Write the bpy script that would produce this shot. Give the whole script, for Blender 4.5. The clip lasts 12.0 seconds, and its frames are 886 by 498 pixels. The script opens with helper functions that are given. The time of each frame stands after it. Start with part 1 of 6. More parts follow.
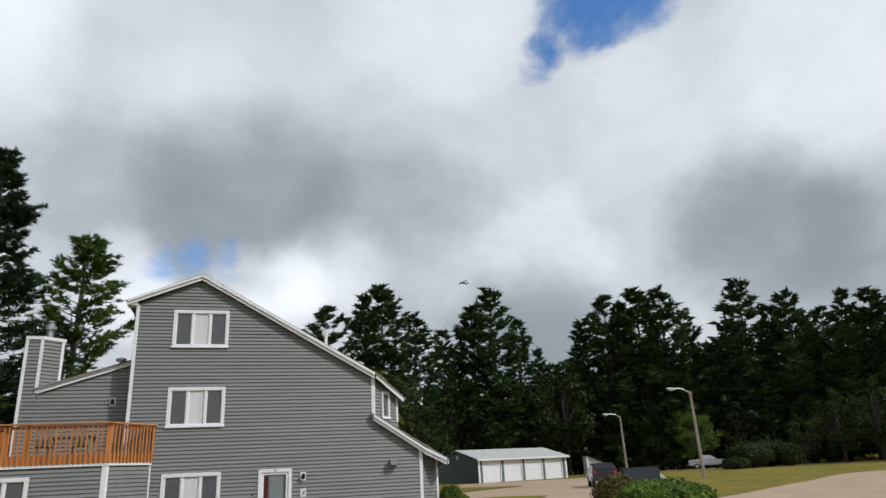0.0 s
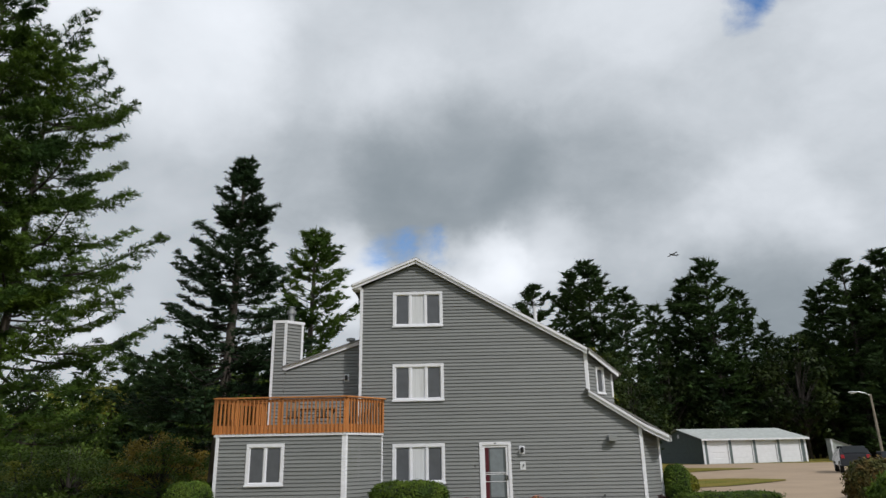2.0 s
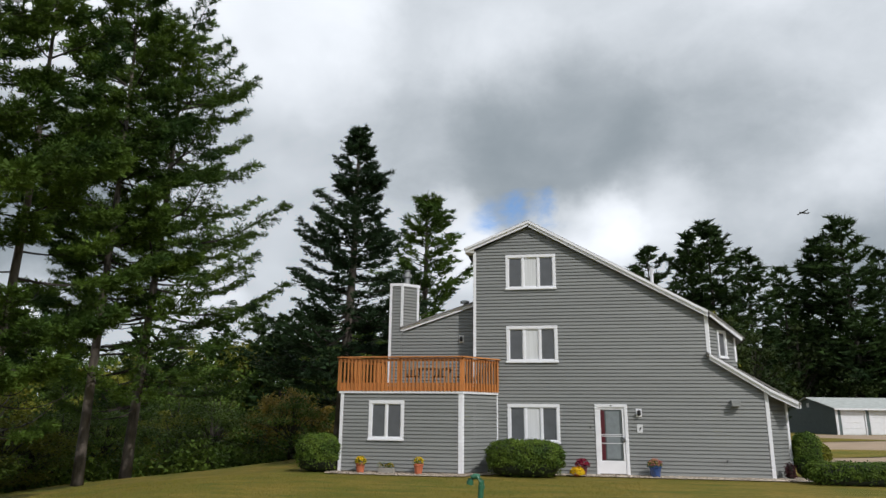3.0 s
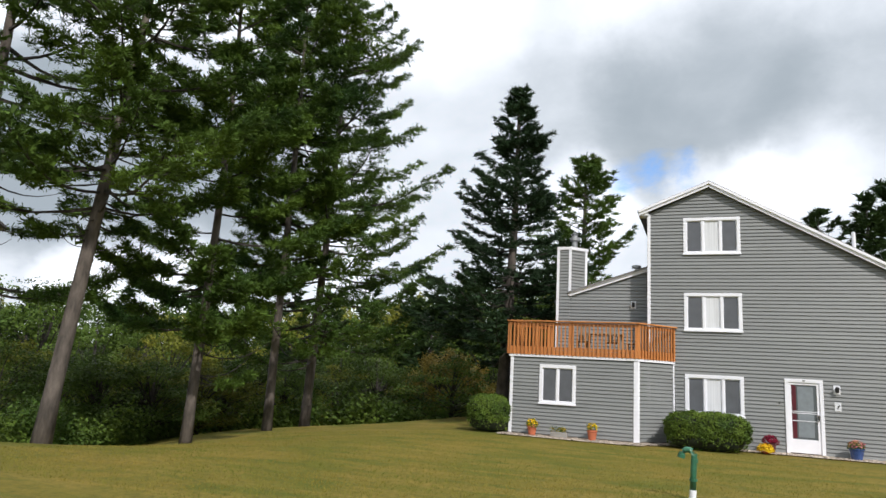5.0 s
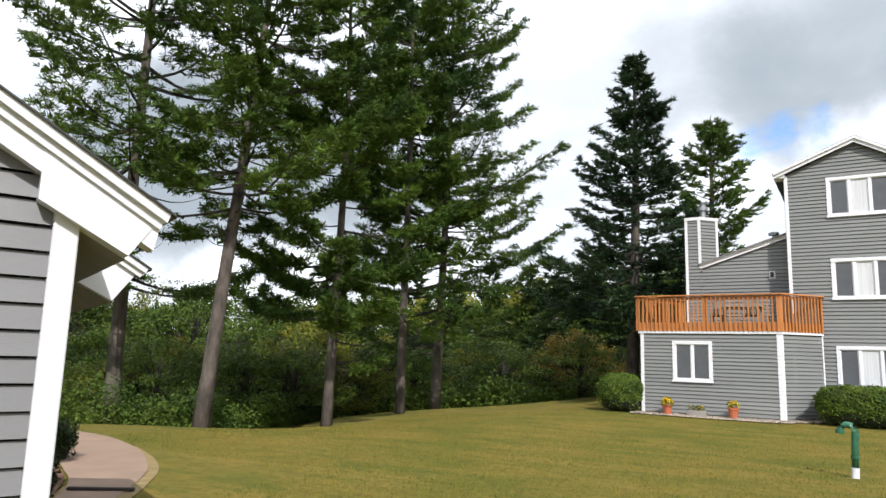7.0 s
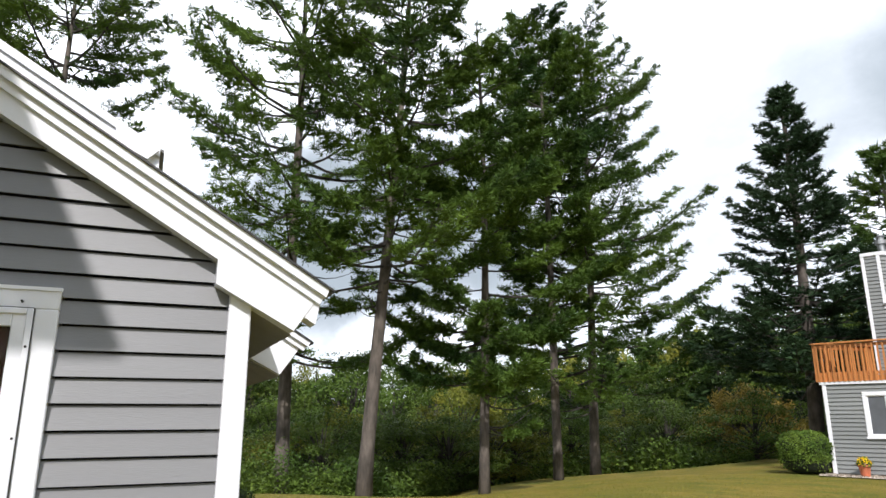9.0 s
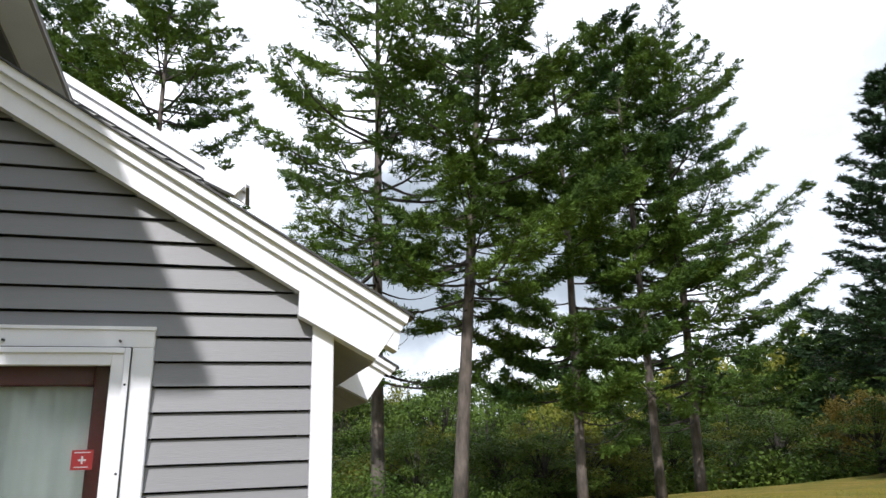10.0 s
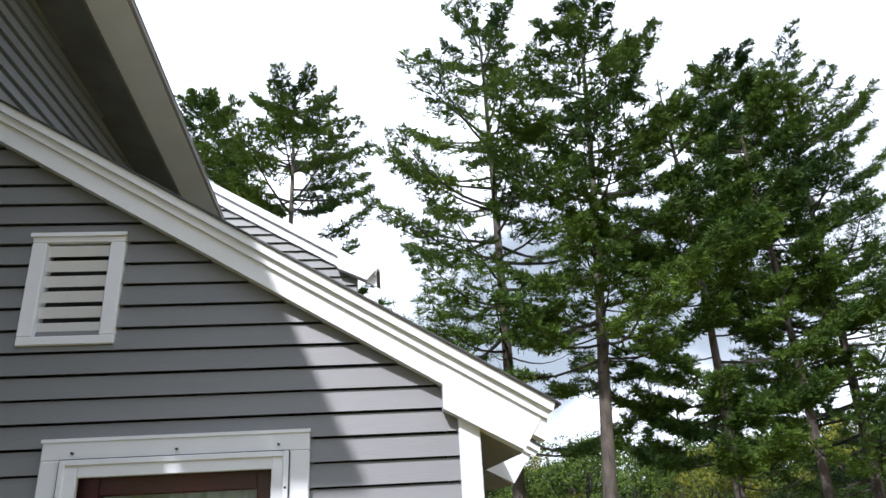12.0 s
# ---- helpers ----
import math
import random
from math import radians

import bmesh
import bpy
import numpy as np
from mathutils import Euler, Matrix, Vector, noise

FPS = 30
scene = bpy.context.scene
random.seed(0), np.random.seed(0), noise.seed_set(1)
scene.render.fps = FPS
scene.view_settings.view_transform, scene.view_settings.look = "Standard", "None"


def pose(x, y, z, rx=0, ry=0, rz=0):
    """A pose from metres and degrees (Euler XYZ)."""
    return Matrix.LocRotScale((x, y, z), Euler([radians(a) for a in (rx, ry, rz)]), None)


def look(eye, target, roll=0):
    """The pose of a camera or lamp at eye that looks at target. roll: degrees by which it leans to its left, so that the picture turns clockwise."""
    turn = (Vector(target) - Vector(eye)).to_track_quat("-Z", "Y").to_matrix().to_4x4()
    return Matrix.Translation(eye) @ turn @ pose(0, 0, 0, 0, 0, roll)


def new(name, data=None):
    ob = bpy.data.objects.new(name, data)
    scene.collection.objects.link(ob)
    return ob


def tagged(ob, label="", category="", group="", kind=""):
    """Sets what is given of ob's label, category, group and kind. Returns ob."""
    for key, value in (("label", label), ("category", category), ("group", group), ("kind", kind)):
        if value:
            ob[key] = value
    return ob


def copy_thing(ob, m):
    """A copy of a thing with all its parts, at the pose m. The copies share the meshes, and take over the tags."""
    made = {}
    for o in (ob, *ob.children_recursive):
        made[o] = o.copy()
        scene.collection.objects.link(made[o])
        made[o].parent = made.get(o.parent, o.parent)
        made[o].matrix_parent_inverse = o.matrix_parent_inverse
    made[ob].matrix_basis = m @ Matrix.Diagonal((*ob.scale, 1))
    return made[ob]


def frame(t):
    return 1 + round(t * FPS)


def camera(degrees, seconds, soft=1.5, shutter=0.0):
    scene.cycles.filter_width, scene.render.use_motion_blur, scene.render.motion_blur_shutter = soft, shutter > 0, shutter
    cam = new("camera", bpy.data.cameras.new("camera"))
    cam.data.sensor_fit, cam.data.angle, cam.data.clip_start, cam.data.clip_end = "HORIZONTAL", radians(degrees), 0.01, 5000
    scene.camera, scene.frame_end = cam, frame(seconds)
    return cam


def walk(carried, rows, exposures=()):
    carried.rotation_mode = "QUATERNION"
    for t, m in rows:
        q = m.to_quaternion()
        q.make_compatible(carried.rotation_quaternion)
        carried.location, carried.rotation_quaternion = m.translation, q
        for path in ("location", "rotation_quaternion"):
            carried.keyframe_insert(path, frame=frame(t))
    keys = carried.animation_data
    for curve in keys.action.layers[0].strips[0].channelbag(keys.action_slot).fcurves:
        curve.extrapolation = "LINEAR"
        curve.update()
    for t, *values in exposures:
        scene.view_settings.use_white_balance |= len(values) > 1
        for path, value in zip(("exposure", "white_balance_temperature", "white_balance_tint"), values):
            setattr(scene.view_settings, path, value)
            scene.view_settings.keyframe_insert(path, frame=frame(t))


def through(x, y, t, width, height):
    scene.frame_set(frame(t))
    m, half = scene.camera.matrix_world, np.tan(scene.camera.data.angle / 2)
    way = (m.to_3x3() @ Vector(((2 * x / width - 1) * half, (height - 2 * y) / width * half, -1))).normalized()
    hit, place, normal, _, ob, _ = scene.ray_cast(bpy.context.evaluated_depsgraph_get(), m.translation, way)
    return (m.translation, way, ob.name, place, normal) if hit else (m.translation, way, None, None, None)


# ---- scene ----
cam = camera(66.8, 12.0)
PATH = [
    (0, (3.286, -22.796, 1.895), (3.845, -20.983, 2.528), -2.9),
    (0.5, (3.314, -22.758, 1.874), (3.729, -20.912, 2.521), -3.2),
    (1, (3.32, -22.682, 1.896), (3.669, -20.822, 2.544), -2.6),
    (1.5, (3.25, -22.714, 1.849), (3.442, -20.827, 2.483), -2.1),
    (2, (3.216, -22.68, 1.823), (3.188, -20.771, 2.416), -1.1),
    (2.5, (3.173, -22.71, 1.821), (2.952, -20.801, 2.375), 0.1),
    (3, (3.126, -22.84, 1.76), (2.773, -20.934, 2.251), 0.6),
    (3.5, (3.091, -22.724, 1.801), (2.635, -20.836, 2.277), 1.0),
    (3.7, (3.034, -22.776, 1.795), (2.532, -20.896, 2.257), 1.8),
    (5.3, (1.636, -22.929, 1.746), (0.875, -21.114, 2.105), 2.5),
    (5.5, (1.613, -22.94, 1.713), (0.837, -21.131, 2.068), 1.8),
    (6, (1.599, -22.922, 1.72), (0.769, -21.139, 2.084), 1.7),
    (6.5, (1.624, -22.944, 1.705), (0.678, -21.207, 2.001), 1.4),
    (6.7, (1.686, -22.949, 1.693), (0.7, -21.235, 1.986), 1.5),
    (8.3, (1.679, -22.942, 1.669), (0.46, -21.424, 2.127), 0.5),
    (8.5, (1.672, -22.961, 1.682), (0.422, -21.47, 2.145), 0.2),
    (9, (1.672, -22.961, 1.678), (0.322, -21.568, 2.165), -0.2),
    (9.5, (1.663, -22.924, 1.693), (0.21, -21.644, 2.193), -1.1),
    (10, (1.657, -22.905, 1.717), (0.151, -21.704, 2.255), -1.6),
    (10.5, (1.65, -22.933, 1.743), (0.111, -21.801, 2.334), -1.3),
    (11, (1.654, -22.955, 1.758), (0.088, -21.874, 2.372), -1.5),
    (11.5, (1.645, -22.952, 1.786), (0.036, -21.964, 2.444), -2.4),
    (12, (1.649, -22.97, 1.843), (0.002, -22.098, 2.568), -3.1),
]
EXPOSURES = [(0.0, -0.80, 6500, 10), (0.5, -0.95, 6500, 10), (2.0, -0.90, 6500, 10), (3.0, -0.74, 6500, 10), (3.5, -0.68, 6500, 10), (5.5, -0.11, 6500, 12), (6.5, -0.02, 6500, 12), (8.5, 0.07, 6450, 12), (9.5, 0.10, 6350, 13), (12.0, 0.18, 6050, 15)]
walk(cam, [(t, look(eye, target, roll)) for t, eye, target, roll in PATH], EXPOSURES)

# ---- world, sun ----
SUN_AZ, SUN_EL = 44.5, 43.5          # degrees from -y towards +x, height
world = bpy.data.worlds.new("sky")
scene.world = world
world.use_nodes = True
wn, wl = world.node_tree.nodes, world.node_tree.links
wn.clear()


def wnode(kind, **kw):
    n = wn.new(kind)
    for k, v in kw.items():
        n.inputs[k].default_value = v
    return n


def wmath(op, a, b=None, clamp=False):
    n = wn.new("ShaderNodeMath")
    n.operation, n.use_clamp = op, clamp
    for i, v in enumerate((a, b)):
        if v is None:
            continue
        if isinstance(v, (int, float)):
            n.inputs[i].default_value = v
        else:
            wl.new(v, n.inputs[i])
    return n.outputs[0]


def wmix(fac, a, b):
    n = wn.new("ShaderNodeMix")
    n.data_type = "RGBA"
    for sock, v in ((n.inputs[0], fac), (n.inputs[6], a), (n.inputs[7], b)):
        if isinstance(v, (int, float)):
            sock.default_value = v
        elif isinstance(v, tuple):
            sock.default_value = (*v, 1)
        else:
            wl.new(v, sock)
    return n.outputs[2]


def wramp(fac, lo, hi):
    n = wn.new("ShaderNodeMapRange")
    n.interpolation_type = "SMOOTHSTEP"
    wl.new(fac, n.inputs[0])
    n.inputs[1].default_value, n.inputs[2].default_value = lo, hi
    return n.outputs[0]


def sky_spot(direction, az, el, width):
    """A soft round opening or bank in the clouds, 1 at its middle."""
    a, e = radians(az), radians(el)
    n = wn.new("ShaderNodeVectorMath")
    n.operation = "DOT_PRODUCT"
    wl.new(direction, n.inputs[0])
    n.inputs[1].default_value = (-math.sin(a) * math.cos(e), math.cos(a) * math.cos(e), math.sin(e))
    return wramp(n.outputs["Value"], math.cos(radians(width)), 1.0)


SKY_BANKS = [   # bearing, height and width in degrees, how much lighter or darker
    (0, 22.6, 10, -0.32), (10, 22, 8, -0.16), (-11, 21.5, 9, -0.20), (19, 25, 8, -0.06), (-25, 10, 9, -0.40), (-14, 10.5, 6, -0.16), (-44, 17, 9, -0.34), (-53, 13, 9, -0.24),
    (-26, 17.5, 7, 0.20), (-38, 27, 10, 0.14), (-54, 28, 12, 0.20), (-19, 38, 10, 0.15), (9, 14.5, 5, 0.34), (-2, 15.5, 5, 0.40), (-7, 17, 6, 0.26),
    (53, 15, 10, -0.62), (61, 19, 9, -0.30), (40, 16, 7, -0.20), (44, 16, 8, -0.44), (61, 11, 6, -0.36), (36, 12, 6, -0.30), (62, 5, 5, 0.40), (50, 5.5, 4, 0.40), (43, 6, 4, 0.40), (30, 9.5, 4, 0.25),
    (24, 32, 10, 0.28), (44, 36, 14, 0.45), (70, 36, 25, 0.45), (62, 27, 8, 0.25), (95, 30, 25, 0.35), (5, 30, 6, 0.10)]


def build_sky():
    co = wn.new("ShaderNodeTexCoord")
    sky = wn.new("ShaderNodeTexSky")
    sky.sky_type, sky.sun_disc = "NISHITA", False
    sky.sun_elevation, sky.sun_rotation = radians(SUN_EL), radians(180 - SUN_AZ)
    blue = wn.new("ShaderNodeVectorMath")
    blue.operation = "MULTIPLY"
    wl.new(sky.outputs[0], blue.inputs[0])
    blue.inputs[1].default_value = (0.13, 0.215, 0.30)
    sep = wn.new("ShaderNodeSeparateXYZ")
    wl.new(co.outputs["Generated"], sep.inputs[0])
    z = wmath("ADD", wmath("MAXIMUM", sep.outputs[2], 0.0), 0.34)
    flat = wn.new("ShaderNodeCombineXYZ")
    wl.new(wmath("DIVIDE", sep.outputs[0], z), flat.inputs[0])
    wl.new(wmath("DIVIDE", sep.outputs[1], z), flat.inputs[1])

    def cloud_noise(scale, detail, rough, shift, source=flat.outputs[0], out=0, twist=0.3):
        m = wn.new("ShaderNodeMapping")
        m.inputs["Location"].default_value = shift
        wl.new(source, m.inputs[0])
        n = wnode("ShaderNodeTexNoise", Scale=scale, Detail=detail, Roughness=rough, Distortion=twist)
        wl.new(m.outputs[0], n.inputs["Vector"])
        return n.outputs[out]

    def warped(amount, scale):
        """The view direction pushed about by noise, so that banks and gaps have ragged edges."""
        n = cloud_noise(scale, 5.0, 0.6, (4.0, 1.7, 2.2), co.outputs["Generated"], 1, 0.0)
        a = wn.new("ShaderNodeVectorMath")
        a.operation = "SUBTRACT"
        wl.new(n, a.inputs[0])
        a.inputs[1].default_value = (0.5, 0.5, 0.5)
        b = wn.new("ShaderNodeVectorMath")
        b.operation = "MULTIPLY_ADD"
        wl.new(a.outputs[0], b.inputs[0])
        b.inputs[1].default_value = (amount, amount, amount * 0.55)
        wl.new(co.outputs["Generated"], b.inputs[2])
        c = wn.new("ShaderNodeVectorMath")
        c.operation = "NORMALIZE"
        wl.new(b.outputs[0], c.inputs[0])
        return c.outputs[0]

    mid = cloud_noise(2.2, 8.0, 0.58, (7.7, 2.0, 0.0))
    fine = cloud_noise(6.5, 8.0, 0.62, (1.3, 9.0, 0.0))
    d = warped(0.15, 6.0)
    # light of the cloud layer: banks, then puffs, then wisps
    tone = wmath("ADD", wmath("MULTIPLY", mid, 0.42), wmath("ADD", wmath("MULTIPLY", fine, 0.22), 0.13))
    for az, el, width, gain in SKY_BANKS:
        tone = wmath("ADD", tone, wmath("MULTIPLY", sky_spot(d, az, el, width), gain))
    lit = wramp(tone, -0.08, 1.12)
    cloud = wmix(lit, (0.48, 0.56, 0.625), (1.78, 1.86, 1.98))
    # gaps through which the blue shows
    gap = wmath("MULTIPLY", sky_spot(d, -34.5, 38.0, 7.5), 0.46)
    for az, el, width, gain in ((-27.0, 33.0, 3.0, 0.26), (8.0, 16.8, 3.0, 0.14), (5.4, 17.2, 3.0, 0.17), (2.8, 17.4, 3.0, 0.17), (0.2, 17.5, 3.0, 0.14)):
        gap = wmath("ADD", gap, wmath("MULTIPLY", sky_spot(co.outputs["Generated"], az, el, width), gain))
    cover = wmath("SUBTRACT", wmath("ADD", wmath("MULTIPLY", mid, 0.40), wmath("MULTIPLY", fine, 0.60)), gap)
    shown = wmix(wramp(cover, 0.02, 0.34), blue.outputs[0], cloud)
    bg = wn.new("ShaderNodeBackground")
    wl.new(shown, bg.inputs[0])
    bg.inputs[1].default_value = 1.0
    out = wn.new("ShaderNodeOutputWorld")
    wl.new(bg.outputs[0], out.inputs[0])


build_sky()
sun_data = bpy.data.lights.new("sun", "SUN")
sun_data.energy, sun_data.angle, sun_data.color = 4.6, radians(0.6), (1.0, 0.965, 0.92)
sun = new("sun", sun_data)
sa, se = radians(SUN_AZ), radians(SUN_EL)
sun.matrix_world = look((60 * math.sin(sa) * math.cos(se), -60 * math.cos(sa) * math.cos(se), 60 * math.sin(se)), (0, 0, 0))


# ---- materials ----
def mat(name, color, rough=0.6, var=0.12, scale=6.0, bump=0.0, bump_scale=60.0, metal=0.0, stretch=(1, 1, 1), second=None, rand=0.0, island=0.0, alpha_mix=None, spec=0.5):
    m = bpy.data.materials.new(name)
    m.use_nodes = True
    n, l = m.node_tree.nodes, m.node_tree.links
    p = n["Principled BSDF"]
    p.inputs["Roughness"].default_value, p.inputs["Metallic"].default_value = rough, metal
    p.inputs["Specular IOR Level"].default_value = spec
    co = n.new("ShaderNodeTexCoord")
    mp = n.new("ShaderNodeMapping")
    mp.inputs["Scale"].default_value = stretch
    l.new(co.outputs["Object"], mp.inputs[0])
    broad = n.new("ShaderNodeTexNoise")
    broad.inputs["Scale"].default_value, broad.inputs["Detail"].default_value = scale, 6
    l.new(mp.outputs[0], broad.inputs["Vector"])
    grain = n.new("ShaderNodeTexNoise")
    grain.inputs["Scale"].default_value, grain.inputs["Detail"].default_value = bump_scale, 5
    l.new(mp.outputs[0], grain.inputs["Vector"])
    b = second or tuple(c * (1 - 2.2 * var) for c in color)
    ramp = n.new("ShaderNodeMapRange")
    ramp.inputs[1].default_value, ramp.inputs[2].default_value = 0.34, 0.66
    l.new(broad.outputs[0], ramp.inputs[0])
    mix = n.new("ShaderNodeMix")
    mix.data_type = "RGBA"
    mix.inputs[6].default_value, mix.inputs[7].default_value = (*b, 1), (*color, 1)
    l.new(ramp.outputs[0], mix.inputs[0])
    hsv = n.new("ShaderNodeHueSaturation")
    l.new(mix.outputs[2], hsv.inputs["Color"])
    val = n.new("ShaderNodeMapRange")
    val.inputs[3].default_value, val.inputs[4].default_value = 1 - var, 1 + var
    l.new(grain.outputs[0], val.inputs[0])
    last = val.outputs[0]
    for amount, kind, sock in ((rand, "ShaderNodeObjectInfo", "Random"), (island, "ShaderNodeNewGeometry", "Random Per Island")):
        if amount:
            r = n.new("ShaderNodeMapRange")
            r.inputs[3].default_value, r.inputs[4].default_value = 1 - amount, 1 + amount
            l.new(n.new(kind).outputs[sock], r.inputs[0])
            mul = n.new("ShaderNodeMath")
            mul.operation = "MULTIPLY"
            l.new(last, mul.inputs[0])
            l.new(r.outputs[0], mul.inputs[1])
            last = mul.outputs[0]
    l.new(last, hsv.inputs["Value"])
    l.new(hsv.outputs[0], p.inputs["Base Color"])
    rr = n.new("ShaderNodeMapRange")
    rr.inputs[3].default_value, rr.inputs[4].default_value = max(0.02, rough - 0.1), min(1, rough + 0.1)
    l.new(broad.outputs[0], rr.inputs[0])
    l.new(rr.outputs[0], p.inputs["Roughness"])
    if bump:
        bp = n.new("ShaderNodeBump")
        bp.inputs["Strength"].default_value, bp.inputs["Distance"].default_value = 0.6, bump
        l.new(grain.outputs[0], bp.inputs["Height"])
        l.new(bp.outputs[0], p.inputs["Normal"])
    return m


def leafy(name, color, second, island=0.35, through=0.35, scale=0.35, rand=0.12):
    """Foliage: a leaf that lets some light through."""
    m = mat(name, color, 0.55, 0.10, scale, second=second, island=island, rand=rand, spec=0.12)
    n, l = m.node_tree.nodes, m.node_tree.links
    p = n["Principled BSDF"]
    tr = n.new("ShaderNodeBsdfTranslucent")
    l.new(p.inputs["Base Color"].links[0].from_socket, tr.inputs[0])
    mx = n.new("ShaderNodeMixShader")
    mx.inputs[0].default_value = through
    l.new(p.outputs[0], mx.inputs[1])
    l.new(tr.outputs[0], mx.inputs[2])
    l.new(mx.outputs[0], n["Material Output"].inputs[0])
    return m


M_SIDING = mat("grey_siding", (0.202, 0.211, 0.209), 0.5, 0.05, 1.2, 0.0015, 90, stretch=(0.25, 1, 3), island=0.05, rand=0.03)
M_SIDING_NEAR = mat("near_grey_siding", (0.203, 0.205, 0.214), 0.5, 0.06, 1.2, 0.0015, 90, stretch=(0.25, 1, 3), island=0.04, rand=0.05)
M_WHITE = mat("white_trim", (0.785, 0.795, 0.845), 0.45, 0.03, 3.0, 0.0006, 120)
M_ROOF = mat("asphalt_shingle", (0.22, 0.215, 0.21), 0.9, 0.15, 5.0, 0.004, 180, island=0.2)
M_ROOF_PALE = mat("pale_shingle", (0.42, 0.45, 0.44), 0.9, 0.12, 3.0, 0.004, 120, island=0.12)
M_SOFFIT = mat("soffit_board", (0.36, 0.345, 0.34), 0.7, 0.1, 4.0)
# Dark grey that holds the shade under the tall eave.
M_EAVESHADE = mat("shaded_eave_board", (0.13, 0.13, 0.135), 0.7, 0.12, 4.0)
M_DARKEDGE = mat("dark_drip_edge", (0.03, 0.03, 0.03), 0.5, 0.1)
M_DECK = mat("orange_stained_wood", (0.52, 0.20, 0.055), 0.55, 0.14, 3.0, 0.002, 70, stretch=(4, 4, 0.6), rand=0.12, island=0.1)
M_SCREEN = mat("grey_screen", (0.105, 0.112, 0.125), 0.35, 0.08, 4.0, 0.001, 200)
M_CURTAIN = mat("white_curtain", (0.68, 0.70, 0.73), 0.8, 0.08, 2.0, 0.004, 30, stretch=(14, 14, 0.3))
M_REDDOOR = mat("dark_red_door", (0.085, 0.004, 0.013), 0.4, 0.12, 3.0)
M_GLASSGREY = mat("storm_glass", (0.10, 0.115, 0.125), 0.08, 0.05, 2.0)
M_METALDARK = mat("dark_metal", (0.045, 0.045, 0.047), 0.4, 0.15, 9.0, metal=0.6)
M_STEEL = mat("galvanised_steel", (0.45, 0.46, 0.47), 0.42, 0.12, 8.0, metal=0.85)
M_CONCRETE = mat("foundation_concrete", (0.30, 0.285, 0.26), 0.9, 0.12, 4.0, 0.004, 60)
M_GRAVEL = mat("gravel", (0.50, 0.42, 0.34), 0.9, 0.12, 9.0, 0.01, 60, rand=0.3, island=0.35)
M_MULCH = mat("red_mulch", (0.16, 0.075, 0.045), 0.95, 0.25, 9.0, 0.02, 70)
M_ROAD = mat("sandy_asphalt", (0.36, 0.268, 0.185), 0.9, 0.08, 0.5, 0.004, 70)
M_PATH = mat("path_asphalt", (0.31, 0.212, 0.152), 0.9, 0.08, 1.5, 0.004, 90)
M_BARK = mat("pine_bark", (0.135, 0.113, 0.096), 0.95, 0.30, 5.0, 0.045, 16, stretch=(1, 1, 0.35))
M_BARKDARK = mat("dark_bark", (0.05, 0.042, 0.036), 0.95, 0.25, 5.0, 0.03, 14, stretch=(1, 1, 0.35))
M_NEEDLE = leafy("pine_needles", (0.112, 0.180, 0.026), (0.031, 0.068, 0.017), 0.25, 0.15)
M_SPRUCE = leafy("spruce_needles", (0.034, 0.064, 0.026), (0.018, 0.038, 0.019), 0.22, 0.12)
M_FARPINE = leafy("far_pine_needles", (0.044, 0.078, 0.020), (0.016, 0.034, 0.012), 0.25, 0.1, 0.2)
M_LEAF = leafy("green_leaves", (0.100, 0.148, 0.024), (0.044, 0.084, 0.017), 0.24, 0.30, 0.4, 0.40)
# Dark leaves; across the drive they carry cloud and tree shade as colour.
M_LEAFD = leafy("dark_shaded_leaves", (0.034, 0.050, 0.010), (0.014, 0.026, 0.008), 0.45, 0.2, 0.4, 0.25)
M_LEAFY = leafy("yellow_green_leaves", (0.22, 0.215, 0.030), (0.095, 0.13, 0.022), 0.22, 0.3, 0.5, 0.2)
M_LEAFO = leafy("orange_leaves", (0.30, 0.215, 0.045), (0.15, 0.13, 0.03), 0.22, 0.3, 0.6, 0.2)
M_HEDGE = leafy("hedge_leaves", (0.125, 0.185, 0.028), (0.050, 0.095, 0.018), 0.45, 0.25, 2.0)
M_HEDGECORE = mat("hedge_inner_shade", (0.018, 0.026, 0.012), 0.95, 0.2, 8.0)
M_TERRA = mat("terracotta", (0.46, 0.13, 0.06), 0.75, 0.1, 8.0, 0.002)
M_BLUEPOT = mat("blue_glaze", (0.035, 0.075, 0.22), 0.2, 0.15, 8.0)
M_GREENPIPE = mat("green_painted_steel", (0.035, 0.15, 0.085), 0.38, 0.15, 9.0, 0.001)
M_YELLOW = leafy("yellow_petals", (0.80, 0.58, 0.02), (0.75, 0.45, 0.02), 0.2, 0.2, 6.0)
M_CRIMSON = leafy("crimson_petals", (0.30, 0.018, 0.05), (0.16, 0.012, 0.03), 0.3, 0.2, 6.0)
M_PINK = leafy("pink_petals", (0.55, 0.16, 0.24), (0.5, 0.3, 0.1), 0.3, 0.2, 6.0)
M_GARAGE = mat("blue_grey_siding", (0.10, 0.132, 0.138), 0.6, 0.08, 2.0)
M_CARBLACK = mat("black_car_paint", (0.012, 0.012, 0.016), 0.15, 0.1)
M_CARSILVER = mat("silver_car_paint", (0.40, 0.41, 0.43), 0.25, 0.06, metal=0.4)
M_TYRE = mat("tyre_rubber", (0.015, 0.015, 0.015), 0.85, 0.1)
M_CARGLASS = mat("car_glass", (0.02, 0.024, 0.028), 0.05, 0.05)
M_LAMPHEAD = mat("lamp_head_paint", (0.52, 0.53, 0.54), 0.4, 0.06)
M_POLE = mat("weathered_pole_wood", (0.31, 0.265, 0.215), 0.8, 0.15, 4.0, 0.003, 40, stretch=(4, 4, 0.5))
